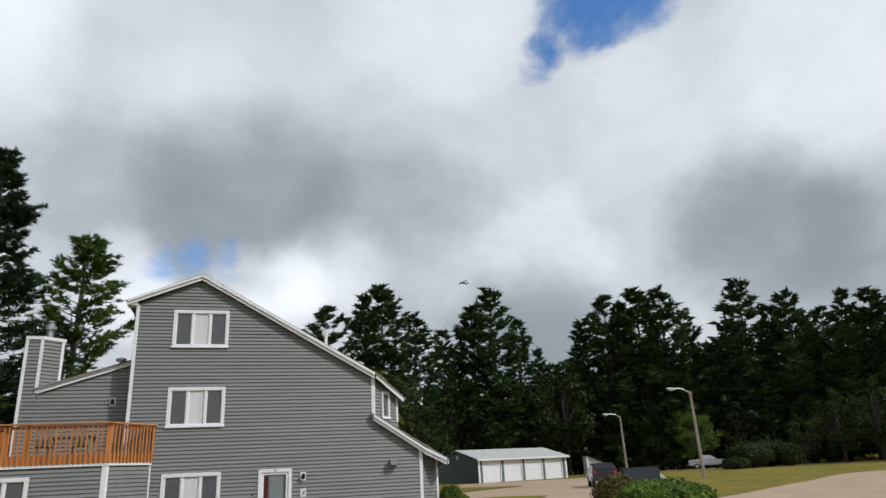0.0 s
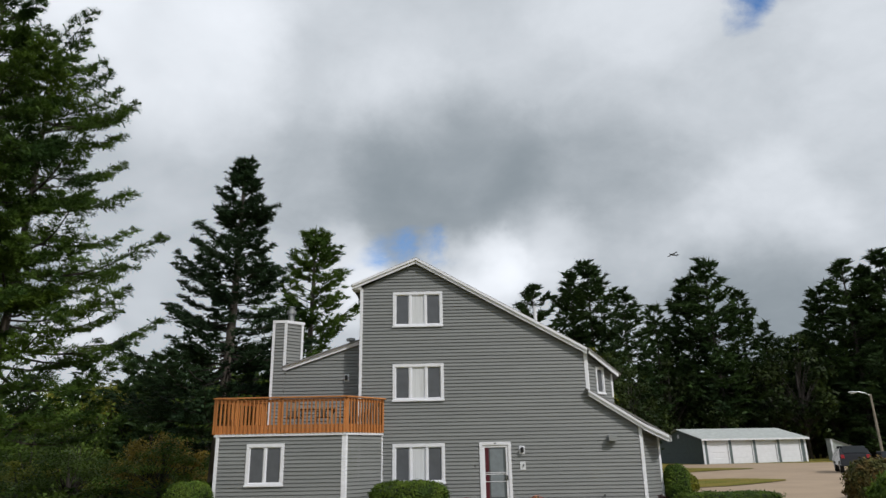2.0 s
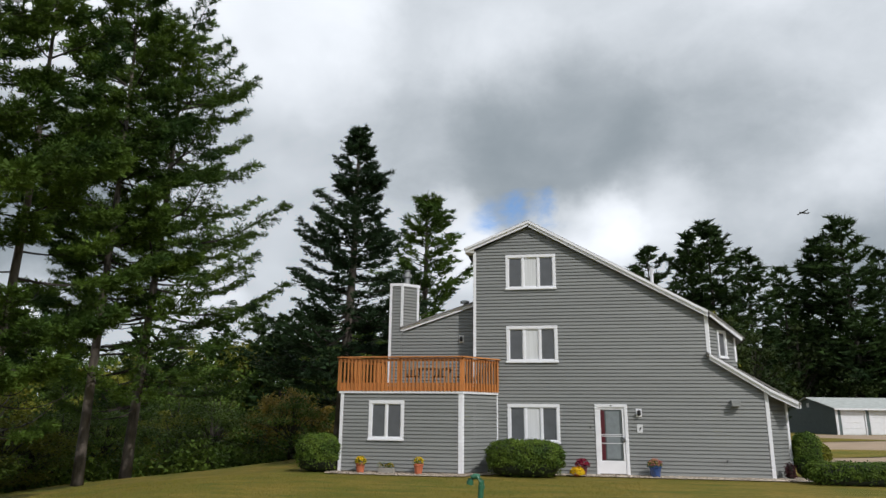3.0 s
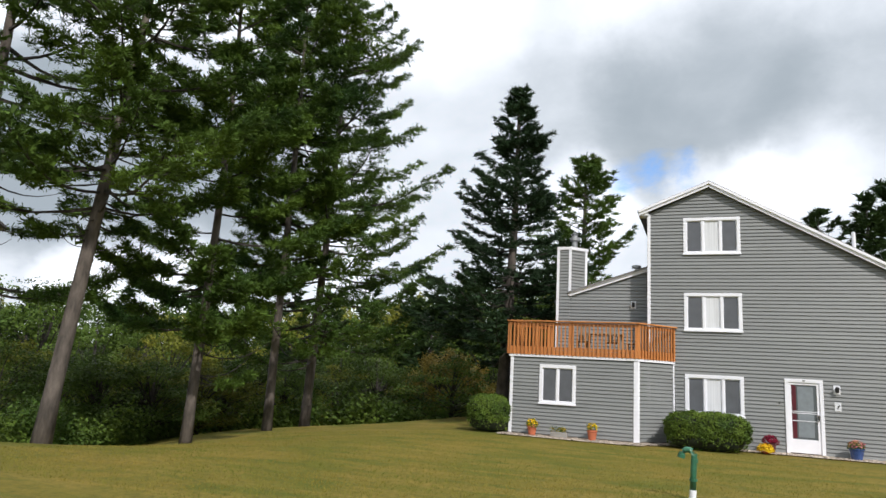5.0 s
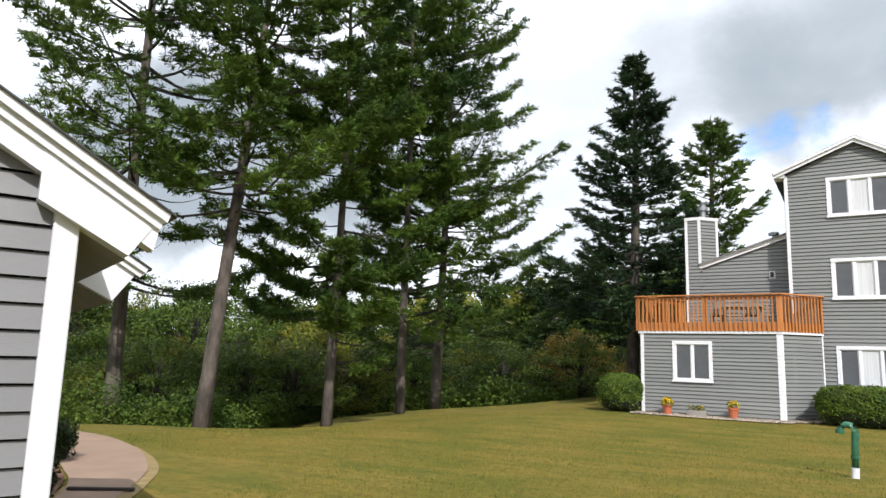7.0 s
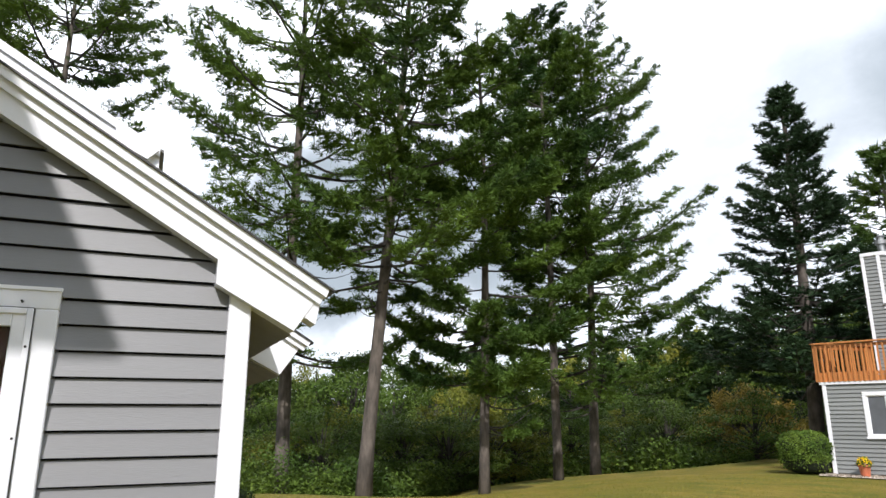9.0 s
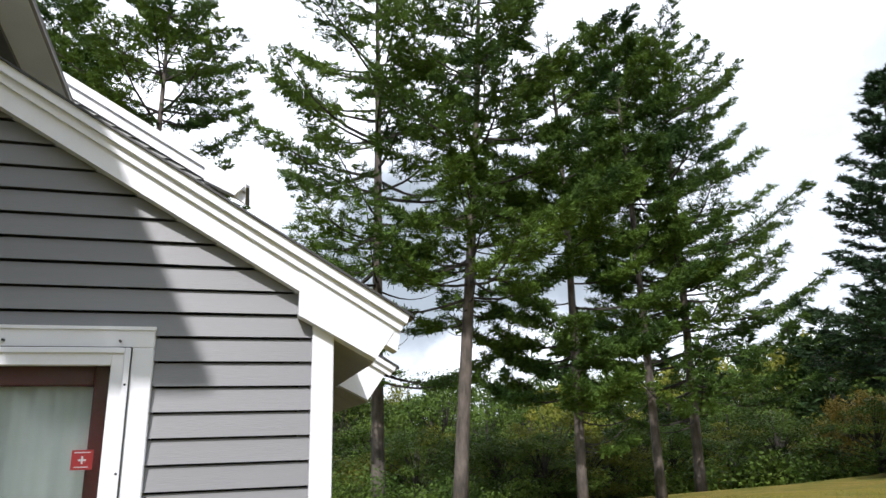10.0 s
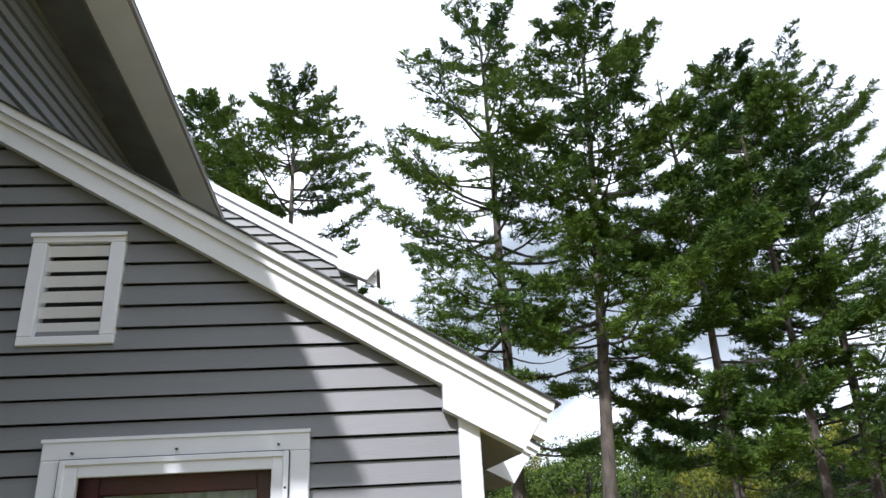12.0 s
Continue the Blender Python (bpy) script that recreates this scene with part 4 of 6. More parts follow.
    clad("tall_side_wall", [(-3.6, 0.0), (4.2, 0.0), (4.2, ze(4.2)), (-3.6, ze(-3.6))], h, m=splay(uw, 0, 90))
    strip("tall_soffit", -2.5, ue, 0.0, 0.02, M_WHITE, "white soffit board in shade")
    # The inner strip is coloured dark for the shade below the eave.
    strip("tall_frieze", uw - 0.1, -2.5, -0.03, 0.03, M_EAVESHADE, "soffit strip with the eave's shade in its dark colour")
    strip("tall_drip_edge", ue, ue + 0.03, 0.035, 0.05, M_SOFFIT, "grey drip edge")
    part("tall_roof", slab(Geo(), [(ue + 0.03, -4.13, ze(-4.13) + 0.05), (ue + 0.03, 4.2, ze(4.2) + 0.05), (-5.5, 4.2, ze(4.2) + 2.2), (-5.5, -4.13, ze(-4.13) + 2.2)], 0.04), M_ROOF, h)
    # Unseen front wall, added to keep the door's left part in shadow.
    clad("front_wall", [(-5.5, 0), (uw, 0), (uw, 6.0), (-5.5, 7.8)], h, m=splay(0, -3.6, 0))
    return h


build_near()


# ---- planting by the house ----
def leaf_cloud(rng, centres, normals, size, n_per=1, spread=0.03, long=1.6, face=1.1, quad=True):
    """Small leaves about the given points, most of them facing along the normals."""
    c = np.repeat(centres, n_per, 0)
    nn = np.repeat(normals, n_per, 0)
    k = len(c)
    c = c + rng.normal(0, spread, (k, 3))
    nn = nn / (np.linalg.norm(nn, axis=1)[:, None] + 1e-9) * face + rng.normal(0, 0.55, (k, 3))
    nn /= np.linalg.norm(nn, axis=1)[:, None] + 1e-9
    a = np.cross(nn, rng.normal(0, 1, (k, 3)))
    a /= np.linalg.norm(a, axis=1)[:, None] + 1e-9
    b = np.cross(nn, a)
    s = size * rng.uniform(0.6, 1.3, (k, 1))
    if not quad:
        verts = np.stack([c - b * s * 0.55, c + b * s * 0.55, c + a * s * long], 1).reshape(-1, 3)
        return verts, np.arange(len(verts)).reshape(-1, 3)
    verts = np.stack([c, c + (a * long * 0.5 + b * 0.5) * s, c + a * s * long, c + (a * long * 0.5 - b * 0.5) * s], 1).reshape(-1, 3)
    i = np.arange(k)[:, None] * 4
    tris = np.concatenate([i + np.array([[0, 1, 2]]), i + np.array([[0, 2, 3]])])
    return verts, tris


def hedge(name, x, y, rx, ry, tall, seed, label, leaves=5000, boxy=3.2, size=0.05, z=None, turn=0, material=None):
    rng = np.random.default_rng(seed)
    base = gz(x, y) if z is None else z
    ob = thing(name, label, "bush", pose(x, y, base - 0.03, 0, 0, turn))
    d = rng.normal(0, 1, (leaves, 3))
    d[:, 2] = np.abs(d[:, 2]) * 1.1 - 0.35
    d /= np.linalg.norm(d, axis=1)[:, None]
    k = (np.abs(d) ** boxy).sum(1) ** (-1 / boxy)
    lump = 1 + 0.045 * np.sin(d[:, 0] * 7 + seed) * np.cos(d[:, 1] * 6 + d[:, 2] * 5) + 0.03 * np.sin(d[:, 2] * 13 + d[:, 0] * 11)
    p = d * (k * lump * rng.uniform(0.93, 1.02, leaves))[:, None] * np.array([rx, ry, tall * 0.52]) + np.array([0, 0, tall * 0.5])
    p[:, 2] = np.maximum(p[:, 2], 0.02)
    v, t = leaf_cloud(rng, p, d, size, 2, size * 0.5)
    part("foliage", tri_mesh("foliage", v, t, material or M_HEDGE), None, ob)
    # Near-black solid hull: the shade deep inside the bush, put in as colour.
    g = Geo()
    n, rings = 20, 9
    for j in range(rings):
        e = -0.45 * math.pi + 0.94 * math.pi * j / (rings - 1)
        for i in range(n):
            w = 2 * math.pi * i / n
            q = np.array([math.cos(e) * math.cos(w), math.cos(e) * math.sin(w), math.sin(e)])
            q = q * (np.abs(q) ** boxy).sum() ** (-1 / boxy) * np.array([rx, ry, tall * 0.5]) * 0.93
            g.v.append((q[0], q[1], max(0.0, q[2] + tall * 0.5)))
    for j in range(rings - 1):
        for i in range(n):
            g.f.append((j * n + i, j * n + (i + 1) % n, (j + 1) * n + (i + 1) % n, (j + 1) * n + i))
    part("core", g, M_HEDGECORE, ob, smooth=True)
    return ob


hedge("bush", 1.74, -1.15, 1.12, 0.75, 1.06, 1, "clipped rounded evergreen bush beside the entrance wall", 9000, 4.2, 0.034)
hedge("bush", -4.88, -1.15, 0.68, 0.7, 1.16, 2, "clipped round evergreen bush at the bay's corner", 6000, 3.6, 0.034)
hedge("bush", 10.38, 0.75, 0.37, 0.40, 1.34, 3, "upright clipped bush at the house end", 4000, 3.6, 0.034)
hedge("hedge", 11.15, -1.45, 1.45, 0.42, 0.60, 4, "low square-clipped hedge beside the drive", 7000, 7.0, 0.036)
hedge("shrub", 9.60, -0.10, 0.12, 0.11, 0.48, 5, "small dark red-leaved shrub at the house corner", 260, 2.2, 0.045, material=leafy("dark_red_leaves", (0.11, 0.028, 0.04), (0.05, 0.03, 0.03), 0.35, 0.2, 3.0))


def flower_pot(x, y, name, label, pot_mat, petals, r=0.13, tall=0.26, bloom=0.14, spread=0.15, seed=1, petal_n=120, z=None, leaf=True):
    rng = np.random.default_rng(seed)
    zz = gz(x, y) + 0.03 if z is None else z
    ob = thing(name, label, "flower pot", pose(x, y, zz))
    part("pot", Geo().lathe([(r * 0.72, 0), (r * 0.95, tall * 0.82), (r * 1.06, tall * 0.84), (r * 1.06, tall), (r * 0.9, tall), (r * 0.85, tall * 0.9)], (0, 0, 0), 16), pot_mat, ob)
    d = rng.normal(0, 1, (petal_n, 3))
    d[:, 2] = np.abs(d[:, 2])
    d /= np.linalg.norm(d, axis=1)[:, None]
    c = d * np.array([spread, spread, bloom]) + np.array([0, 0, tall + 0.02])
    v, t = leaf_cloud(rng, c, d, 0.035, 3, 0.012, 1.2)
    part("blooms", tri_mesh("blooms", v, t, petals), None, ob, kind="stuff")
    if leaf:
        v, t = leaf_cloud(rng, c * np.array([1, 1, 0.92]), d, 0.04, 2, 0.02)
        part("leaves", tri_mesh("leaves", v, t, M_HEDGE), None, ob)
    return ob


flower_pot(-3.36, -1.62, "flower_pot", "terracotta pot of orange and yellow flowers on the gravel", M_TERRA, M_YELLOW, 0.15, 0.30, 0.16, 0.16, 1)
flower_pot(-1.50, -1.62, "flower_pot", "terracotta pot of mixed small flowers on the gravel", M_TERRA, M_YELLOW, 0.15, 0.30, 0.18, 0.15, 2, 60)
flower_pot(3.47, -0.42, "flower_pot", "dark red pot with a dome of crimson mums by the door", mat("maroon_glaze", (0.10, 0.02, 0.03), 0.4), M_CRIMSON, 0.16, 0.26, 0.20, 0.21, 3, 220, leaf=False)
flower_pot(3.30, -0.85, "flower_pot", "low mound of bright yellow mums on the ground", M_TERRA, M_YELLOW, 0.12, 0.05, 0.18, 0.22, 4, 240, leaf=False)
flower_pot(5.66, -0.40, "flower_pot", "blue glazed pot of pink and yellow flowers", M_BLUEPOT, M_PINK, 0.19, 0.32, 0.18, 0.20, 5, 110)


def trough():
    ob = thing("planter_trough", "small pale planter trough with sparse flowers", "planter", pose(-2.52, -1.60, gz(-2.52, -1.6) + 0.03))
    part("trough_body", Geo().box(-0.26, 0.26, -0.09, 0.09, 0, 0.16, None, 0.012), M_CONCRETE, ob)
    rng = np.random.default_rng(9)
    c = rng.uniform((-0.24, -0.07, 0.16), (0.24, 0.07, 0.30), (70, 3))
    up = np.tile(np.array([[0, 0, 1.0]]), (70, 1))
    part("blooms", tri_mesh("blooms", *leaf_cloud(rng, c[:30], up[:30], 0.035, 3, 0.012), M_YELLOW), None, ob, kind="stuff")
    part("leaves", tri_mesh("leaves", *leaf_cloud(rng, c, up, 0.04, 2, 0.02), M_HEDGE), None, ob)


trough()


def gravel_strip():
    rng = np.random.default_rng(5)
    g = Geo()
    edge = [(-4.4, -2.05), (-0.3, -2.15), (1.0, -0.85), (9.4, -0.9), (10.2, -0.2)]
    back = [(-4.4, -1.15), (-0.2, -1.15), (0.85, 0.1), (9.25, 0.1), (9.9, 0.6)]
    rows = list(zip(edge, back))
    base = sheet("gravel_bed", [((*a, 0), (*b, 0)) for a, b in rows], 0.03, M_GRAVEL, "pale gravel strip along the house foot", "gravel bed")
    vs, ts = [], []
    tet = np.array([[1, 1, 1], [1, -1, -1], [-1, 1, -1], [-1, -1, 1]]) * 0.5
    for _ in range(2600):
        i = rng.integers(0, 4)
        s, q = rng.random(), rng.random()
        a = np.array(rows[i][0]) * (1 - s) + np.array(rows[i + 1][0]) * s
        b = np.array(rows[i][1]) * (1 - s) + np.array(rows[i + 1][1]) * s
        p = a * (1 - q * 0.8) + b * q * 0.8
        k = len(vs) * 4
        r = rng.uniform(0.02, 0.05)
        vs.append(tet * r * rng.uniform(0.7, 1.3, (1, 3)) + np.array([p[0], p[1], gz(*p) + 0.035]))
        ts += [(k, k + 1, k + 2), (k, k + 3, k + 1), (k, k + 2, k + 3), (k + 1, k + 3, k + 2)]
    part("pebbles", tri_mesh("pebbles", np.concatenate(vs), ts, M_GRAVEL), None, base, kind="stuff")


gravel_strip()


def standpipe():
    z = gz(1.50, -10.45)
    ob = thing("vent_pipe", "green painted gooseneck pipe with a white foot in the lawn", "pipe", pose(1.50, -10.45, z, 0, 6, 0))
    pts = [(0.02, 0, 0.16), (0.0, 0, 0.45), (-0.01, 0, 0.68)]
    for a in range(0, 181, 20):
        pts.append((-0.11 + 0.10 * math.cos(radians(a)), 0, 0.70 + 0.09 * math.sin(radians(a))))
    pts.append((-0.215, 0, 0.655))
    part("gooseneck", Geo().tube(pts, [0.05] * len(pts), 14), M_GREENPIPE, ob, smooth=True)
    part("mouth_collar", Geo().tube([(-0.21, 0, 0.70), (-0.216, 0, 0.64)], [0.062, 0.062], 14), M_GREENPIPE, ob)
    part("elbow_collar", Geo().tube([(0.0, 0, 0.60), (-0.005, 0, 0.66)], [0.060, 0.060], 14), M_GREENPIPE, ob)
    part("flange", Geo().tube([(0.012, 0, 0.30), (0.008, 0, 0.34)], [0.066, 0.066], 14), M_GREENPIPE, ob)
    part("white_foot", Geo().tube([(0.03, 0, -0.05), (0.02, 0, 0.16)], [0.056, 0.056], 14), M_WHITE, ob, "white painted foot")


standpipe()


# ---- path and beds beside the near house ----
sheet("footpath", [((-5.4, -19.6, 0), (-4.3, -19.2, 0)), ((-6.1, -18.5, 0), (-5.5, -18.15, 0)), ((-7.1, -17.75, 0), (-6.25, -17.38, 0)), ((-8.2, -17.2, 0), (-7.2, -16.53, 0)), ((-9.6, -16.5, 0), (-8.42, -15.74, 0)), ((-10.8, -15.7, 0), (-9.8, -15.0, 0)), ((-12.2, -15.1, 0), (-12.0, -14.25, 0)), ((-15, -14.9, 0), (-15, -14.1, 0))],
      0.02, M_PATH, "curving brown asphalt footpath", "footpath")
sheet("path_verge", [((-6.2, -18.5, 0), (-5.38, -18.06, 0)), ((-7.1, -17.75, 0), (-6.13, -17.28, 0)), ((-8.2, -17.2, 0), (-7.08, -16.43, 0)), ((-9.6, -16.5, 0), (-8.34, -15.64, 0)), ((-10.8, -15.7, 0), (-9.78, -14.95, 0))], 0.010,
      mat("dry_verge", (0.20, 0.145, 0.05), 0.95, 0.25, 5.0, 0.012, 45, second=(0.27, 0.195, 0.09)), "worn dry verge along the footpath", "verge")
sheet("mulch_bed", [((-6.9, -19.2, 0), (-6.2, -18.45, 0)), ((-8.2, -18.5, 0), (-7.2, -17.75, 0)), ((-9.9, -17.6, 0), (-8.3, -17.2, 0)), ((-11.5, -16.6, 0), (-9.7, -16.45, 0)), ((-12.5, -15.9, 0), (-11.0, -15.65, 0))], 0.035, M_MULCH, "red mulch bed by the near house", "mulch bed")
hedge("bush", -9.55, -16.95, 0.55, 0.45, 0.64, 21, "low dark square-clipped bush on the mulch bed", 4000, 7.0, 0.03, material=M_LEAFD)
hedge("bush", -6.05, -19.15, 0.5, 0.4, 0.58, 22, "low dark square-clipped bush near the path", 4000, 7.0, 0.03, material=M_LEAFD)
strip_ = thing("path_edging", "dark strip laid across the footpath", "edging", pose(-6.1, -17.9, gz(-6.1, -17.9) + 0.02, 0, 0, 35))
part("dark_bar", Geo().box(-0.42, 0.36, -0.03, 0.03, 0, 0.035, None, 0.006), M_BARKDARK, strip_)


# ---- trees ----
def needles(rng, centres, dirs, length, width, count, flat=0.5, spread=0.62, blunt=True):
    """Tufts: thin needle blades, blunt or pointed at the end, fanning out about each twig end."""
    k = len(centres)
    c = np.repeat(centres, count, 0)
    d = np.repeat(dirs, count, 0) * 0.75 + rng.normal(0, spread, (k * count, 3)) * np.array([1, 1, flat])
    d /= np.linalg.norm(d, axis=1)[:, None] + 1e-9
    side = np.cross(d, rng.normal(0, 1, d.shape))
    side /= np.linalg.norm(side, axis=1)[:, None] + 1e-9
    ln = length * rng.uniform(0.55, 1.2, (len(c), 1))
    w = width * rng.uniform(0.7, 1.3, (len(c), 1))
    if not blunt:
        v = np.stack([c - d * ln * 0.15 - side * w, c - d * ln * 0.15 + side * w, c + d * ln], 1).reshape(-1, 3)
        return v, np.arange(len(v)).reshape(-1, 3)
    v = np.stack([c - d * ln * 0.15, c + d * ln - side * w, c + d * ln * rng.uniform(0.8, 1.0, (len(c), 1)) + side * w], 1).reshape(-1, 3)
    return v, np.arange(len(v)).reshape(-1, 3)


def pine_meshes(H, seed, bare=0.28, spread=4.2, whorls=26, per=4.4, twigs=12, tufts=4, needle=(0.24, 0.017), count=10, trunk_r=0.30, lean=(0.0, 0.0),
                profile="pine", gap=0.12, needle_mat=None, bark=None, dead=8, twig_wood=True, m=6, spray=(6, 0.29, 0.050), blunt=True):
    """Trunk, limbs and crown meshes of one conifer, foot at the origin."""
    rng = np.random.default_rng(seed)
    wob = rng.uniform(-1, 1, 4)

    def axis_at(f):
        return np.array([lean[0] * f + 0.18 * math.sin(f * 3 + wob[0]) * f, lean[1] * f + 0.18 * math.sin(f * 2.6 + wob[1]) * f, H * f])
    trunk = Geo()
    n = 14
    trunk.tube([axis_at(i / n) - np.array([0, 0, 0.3 if i == 0 else 0]) for i in range(n + 1)], [trunk_r * (1.25 if i == 0 else 1) * (1 - i / n) ** 0.8 + 0.02 for i in range(n + 1)], 10)
    limbs = Geo()
    cen, dirs = [], []
    spray_c, spray_d = [], []
    fs = []
    for i in range(whorls):
        f = bare + (1 - bare) * (i + rng.uniform(-0.5, 0.5)) / whorls
        full = rng.uniform(0.8, 1.12) if i % 5 or profile != "pine" else rng.uniform(0.5, 0.9)
        turn = rng.uniform(0, 6.28)
        k = max(2, int(rng.poisson(per)))
        for j in range(k):
            fs.append((f + rng.uniform(-0.45, 0.45) * (1 - bare) / whorls * (1.1 if profile == "pine" else 1.8), full * rng.uniform({"pine": 0.55, "cone": 0.4}.get(profile, 0.58), 1.1), turn + 6.283 * (j + rng.uniform(-0.3, 0.3)) / k))
    for _ in range(dead):
        fs.append((rng.uniform(bare * 0.8, bare + 0.12), 0.0, rng.uniform(0, 6.28)))
    for f, full, az in fs:
        is_dead = full == 0.0
        f = min(max(f, 0.05), 0.985)
        q = max((f - bare) / (1 - bare), 0.0)
        if profile == "spruce":
            reach = spread * (0.025 + 0.975 * (1 - q) ** 1.12) * full
            rise = -0.14 + 0.75 * q ** 1.3 + rng.normal(0, 0.06)
        else:
            power = {"pine": 0.50, "round": 0.58}.get(profile, 0.8)
            reach = spread * (0.04 + 0.96 * (1 - q) ** power * min(1.0, 0.72 + q)) * full
            rise = (0.22 if profile == "cone" else 0.02) + 0.55 * q ** 1.7 + rng.normal(0, 0.05)
        if is_dead:
            reach = rng.uniform(0.8, 2.4)
            rise = rng.normal(-0.05, 0.15)
        elif rng.random() < gap:
            continue
        p0 = axis_at(f)
        out = np.array([math.cos(az), math.sin(az), 0])
        sidew = np.array([-out[1], out[0], 0])
        bend = rng.normal(0, 0.12)
        pts = []
        for s in range(m + 1):
            u = s / m
            pts.append(p0 + out * reach * u + sidew * reach * bend * u * u + np.array([0, 0, reach * (rise * u - 0.10 * math.sin(u * math.pi) * (1 - q) + 0.19 * u ** 3)]))
        r0 = 0.012 + 0.012 * reach
        limbs.tube(pts, [r0 * (1 - 0.85 * s / m) for s in range(m + 1)], 4 if m > 4 else 3, cap=False)
        if is_dead:
            continue
        pts = np.array(pts)
        k = max(3, int(twigs * reach / spread + 3))
        for j in range(k):
            u = 0.30 + 0.70 * (j + rng.random()) / k
            a = pts[min(int(u * m), m - 1)] * (1 - (u * m) % 1) + pts[min(int(u * m) + 1, m)] * ((u * m) % 1)
            sgn = 1 if j % 2 else -1
            tl = reach * 0.34 * (1.12 - u) * rng.uniform(0.6, 1.25) + 0.24
            td = out * rng.uniform(0.5, 1.0) + sidew * sgn * rng.uniform(0.35, 0.95) + np.array([0, 0, rng.uniform(-0.04, 0.16) + 0.25 * q])
            td /= np.linalg.norm(td)
            if twig_wood and j % 2:
                limbs.tube([a, a + td * tl * 0.6 + np.array([0, 0, -0.02]), a + td * tl], [0.012, 0.008, 0.004], 3, cap=False)
            for s in range(spray[0]):
                spray_c.append(a + td * tl * rng.uniform(0.0, 0.8) + rng.normal(0, 0.05, 3))
                spray_d.append(td + rng.normal(0, 0.5, 3) * np.array([1, 1, 0.3]))
            for s in range(tufts):
                w = 0.25 + 0.75 * (s + rng.random()) / tufts
                cen.append(a + td * tl * w + rng.normal(0, 1, 3) * np.array([0.06, 0.06, 0.035]))
                dirs.append(td + np.array([0, 0, 0.22]))
        cen.append(pts[-1])
        dirs.append(out + np.array([0, 0, 0.4]))
    top = axis_at(1.0)
    for _ in range(10):
        cen.append(top + np.array([*rng.normal(0, 0.10, 2), -abs(rng.normal(0, 0.35))]))
        dirs.append(np.array([*rng.normal(0, 0.4, 2), 0.9]))
    v, t = needles(rng, np.array(cen), np.array(dirs), needle[0], needle[1], count, 0.75 if blunt else 0.5, 0.72 if blunt else 0.62, blunt)
    v2, t2 = needles(rng, np.array(spray_c), np.array(spray_d), spray[1], spray[2], 1, 0.35, 0.62, blunt)
    v, t = np.concatenate([v, v2]), np.concatenate([t, t2 + len(v)])
    tm, lm = trunk.mesh("trunk", True), limbs.mesh("branchwork")
    tm.materials.append(bark or M_BARK)
    lm.materials.append(M_BARKDARK)
    return tm, lm, tri_mesh("crown", v, t, needle_mat or M_NEEDLE)


def tree_of(meshes, name, label, at, group="", category="tree"):
    ob = thing(name, label, category, at, group)
    for nm, me in zip(("trunk", "branchwork", "crown"), meshes):
        part(nm, me, None, ob, kind="stuff" if nm == "branchwork" else "")
    return ob


def stand(az, r, sink=0.0, turn=0, scale=1.0, x0=1.7, y0=-22.9):
    x, y = polar(az, r, x0, y0)
    return pose(x, y, gz(x, y) - sink, 0, 0, turn) @ Matrix.Diagonal((scale, scale, scale, 1))


def lean_to(az, side):
    """A lean sideways as seen from the lawn."""
    return (math.cos(radians(az)) * side, math.sin(radians(az)) * side)


PINES = [   # bearing, distance, height, seed, bare part, spread, trunk radius, sideways lean, missing share of limbs, outline
    (57.2, 23.5, 22.6, 11, 0.24, 6.9, 0.23, -0.25, 0.03, "pine"), (50.8, 19.8, 18.5, 12, 0.30, 5.2, 0.20, 1.25, 0.2, "pine"), (41.0, 21.2, 15.8, 13, 0.12, 3.6, 0.14, 0.1, 0.26, "pine"),
    (35.0, 25.6, 18.6, 14, 0.34, 4.0, 0.15, -0.15, 0.2, "pine"), (32.1, 28.4, 19.8, 15, 0.16, 7.0, 0.18, 0.35, 0.06, "round"), (76.4, 25.0, 20.2, 16, 0.30, 5.8, 0.2, 0.0, 0.10, "pine"),
    (84.6, 29.0, 22.8, 17, 0.34, 4.2, 0.2, 0.2, 0.14, "pine")]
for az_, r_, h_, seed_, bare_, spread_, rad_, side_, gap_, form_ in PINES:
    tree_of(pine_meshes(h_, seed_, bare_, spread_, int(h_ * 0.92), 5.2, 24, 6, (0.21, 0.0135), 15, rad_, lean_to(az_, side_), form_, gap_ * 0.7, dead=12), "pine_tree",
            "tall white pine with bare lower trunk at the lawn's edge", stand(az_, r_), "pines along the lawn's edge")
tree_of(pine_meshes(14.5, 31, 0.20, 4.7, 32, 6.2, 18, 6, (0.20, 0.020), 10, 0.26, (0.3, 0.2), "spruce", 0.14, M_SPRUCE, M_BARK, 4, spray=(5, 0.30, 0.045), blunt=False), "spruce_tree",
        "dark dense spruce behind the roof deck", pose(-6.0, 3.9, gz(-6.0, 3.9)))
tree_of(pine_meshes(13.0, 32, 0.14, 4.6, 27, 5.0, 16, 5, (0.24, 0.022), 10, 0.22, (0, 0), "cone", 0.16, spray=(4, 0.34, 0.045), blunt=False), "pine_tree", "sunlit pine behind the house wing", pose(-3.9, 9.6, gz(-3.9, 9.6)))


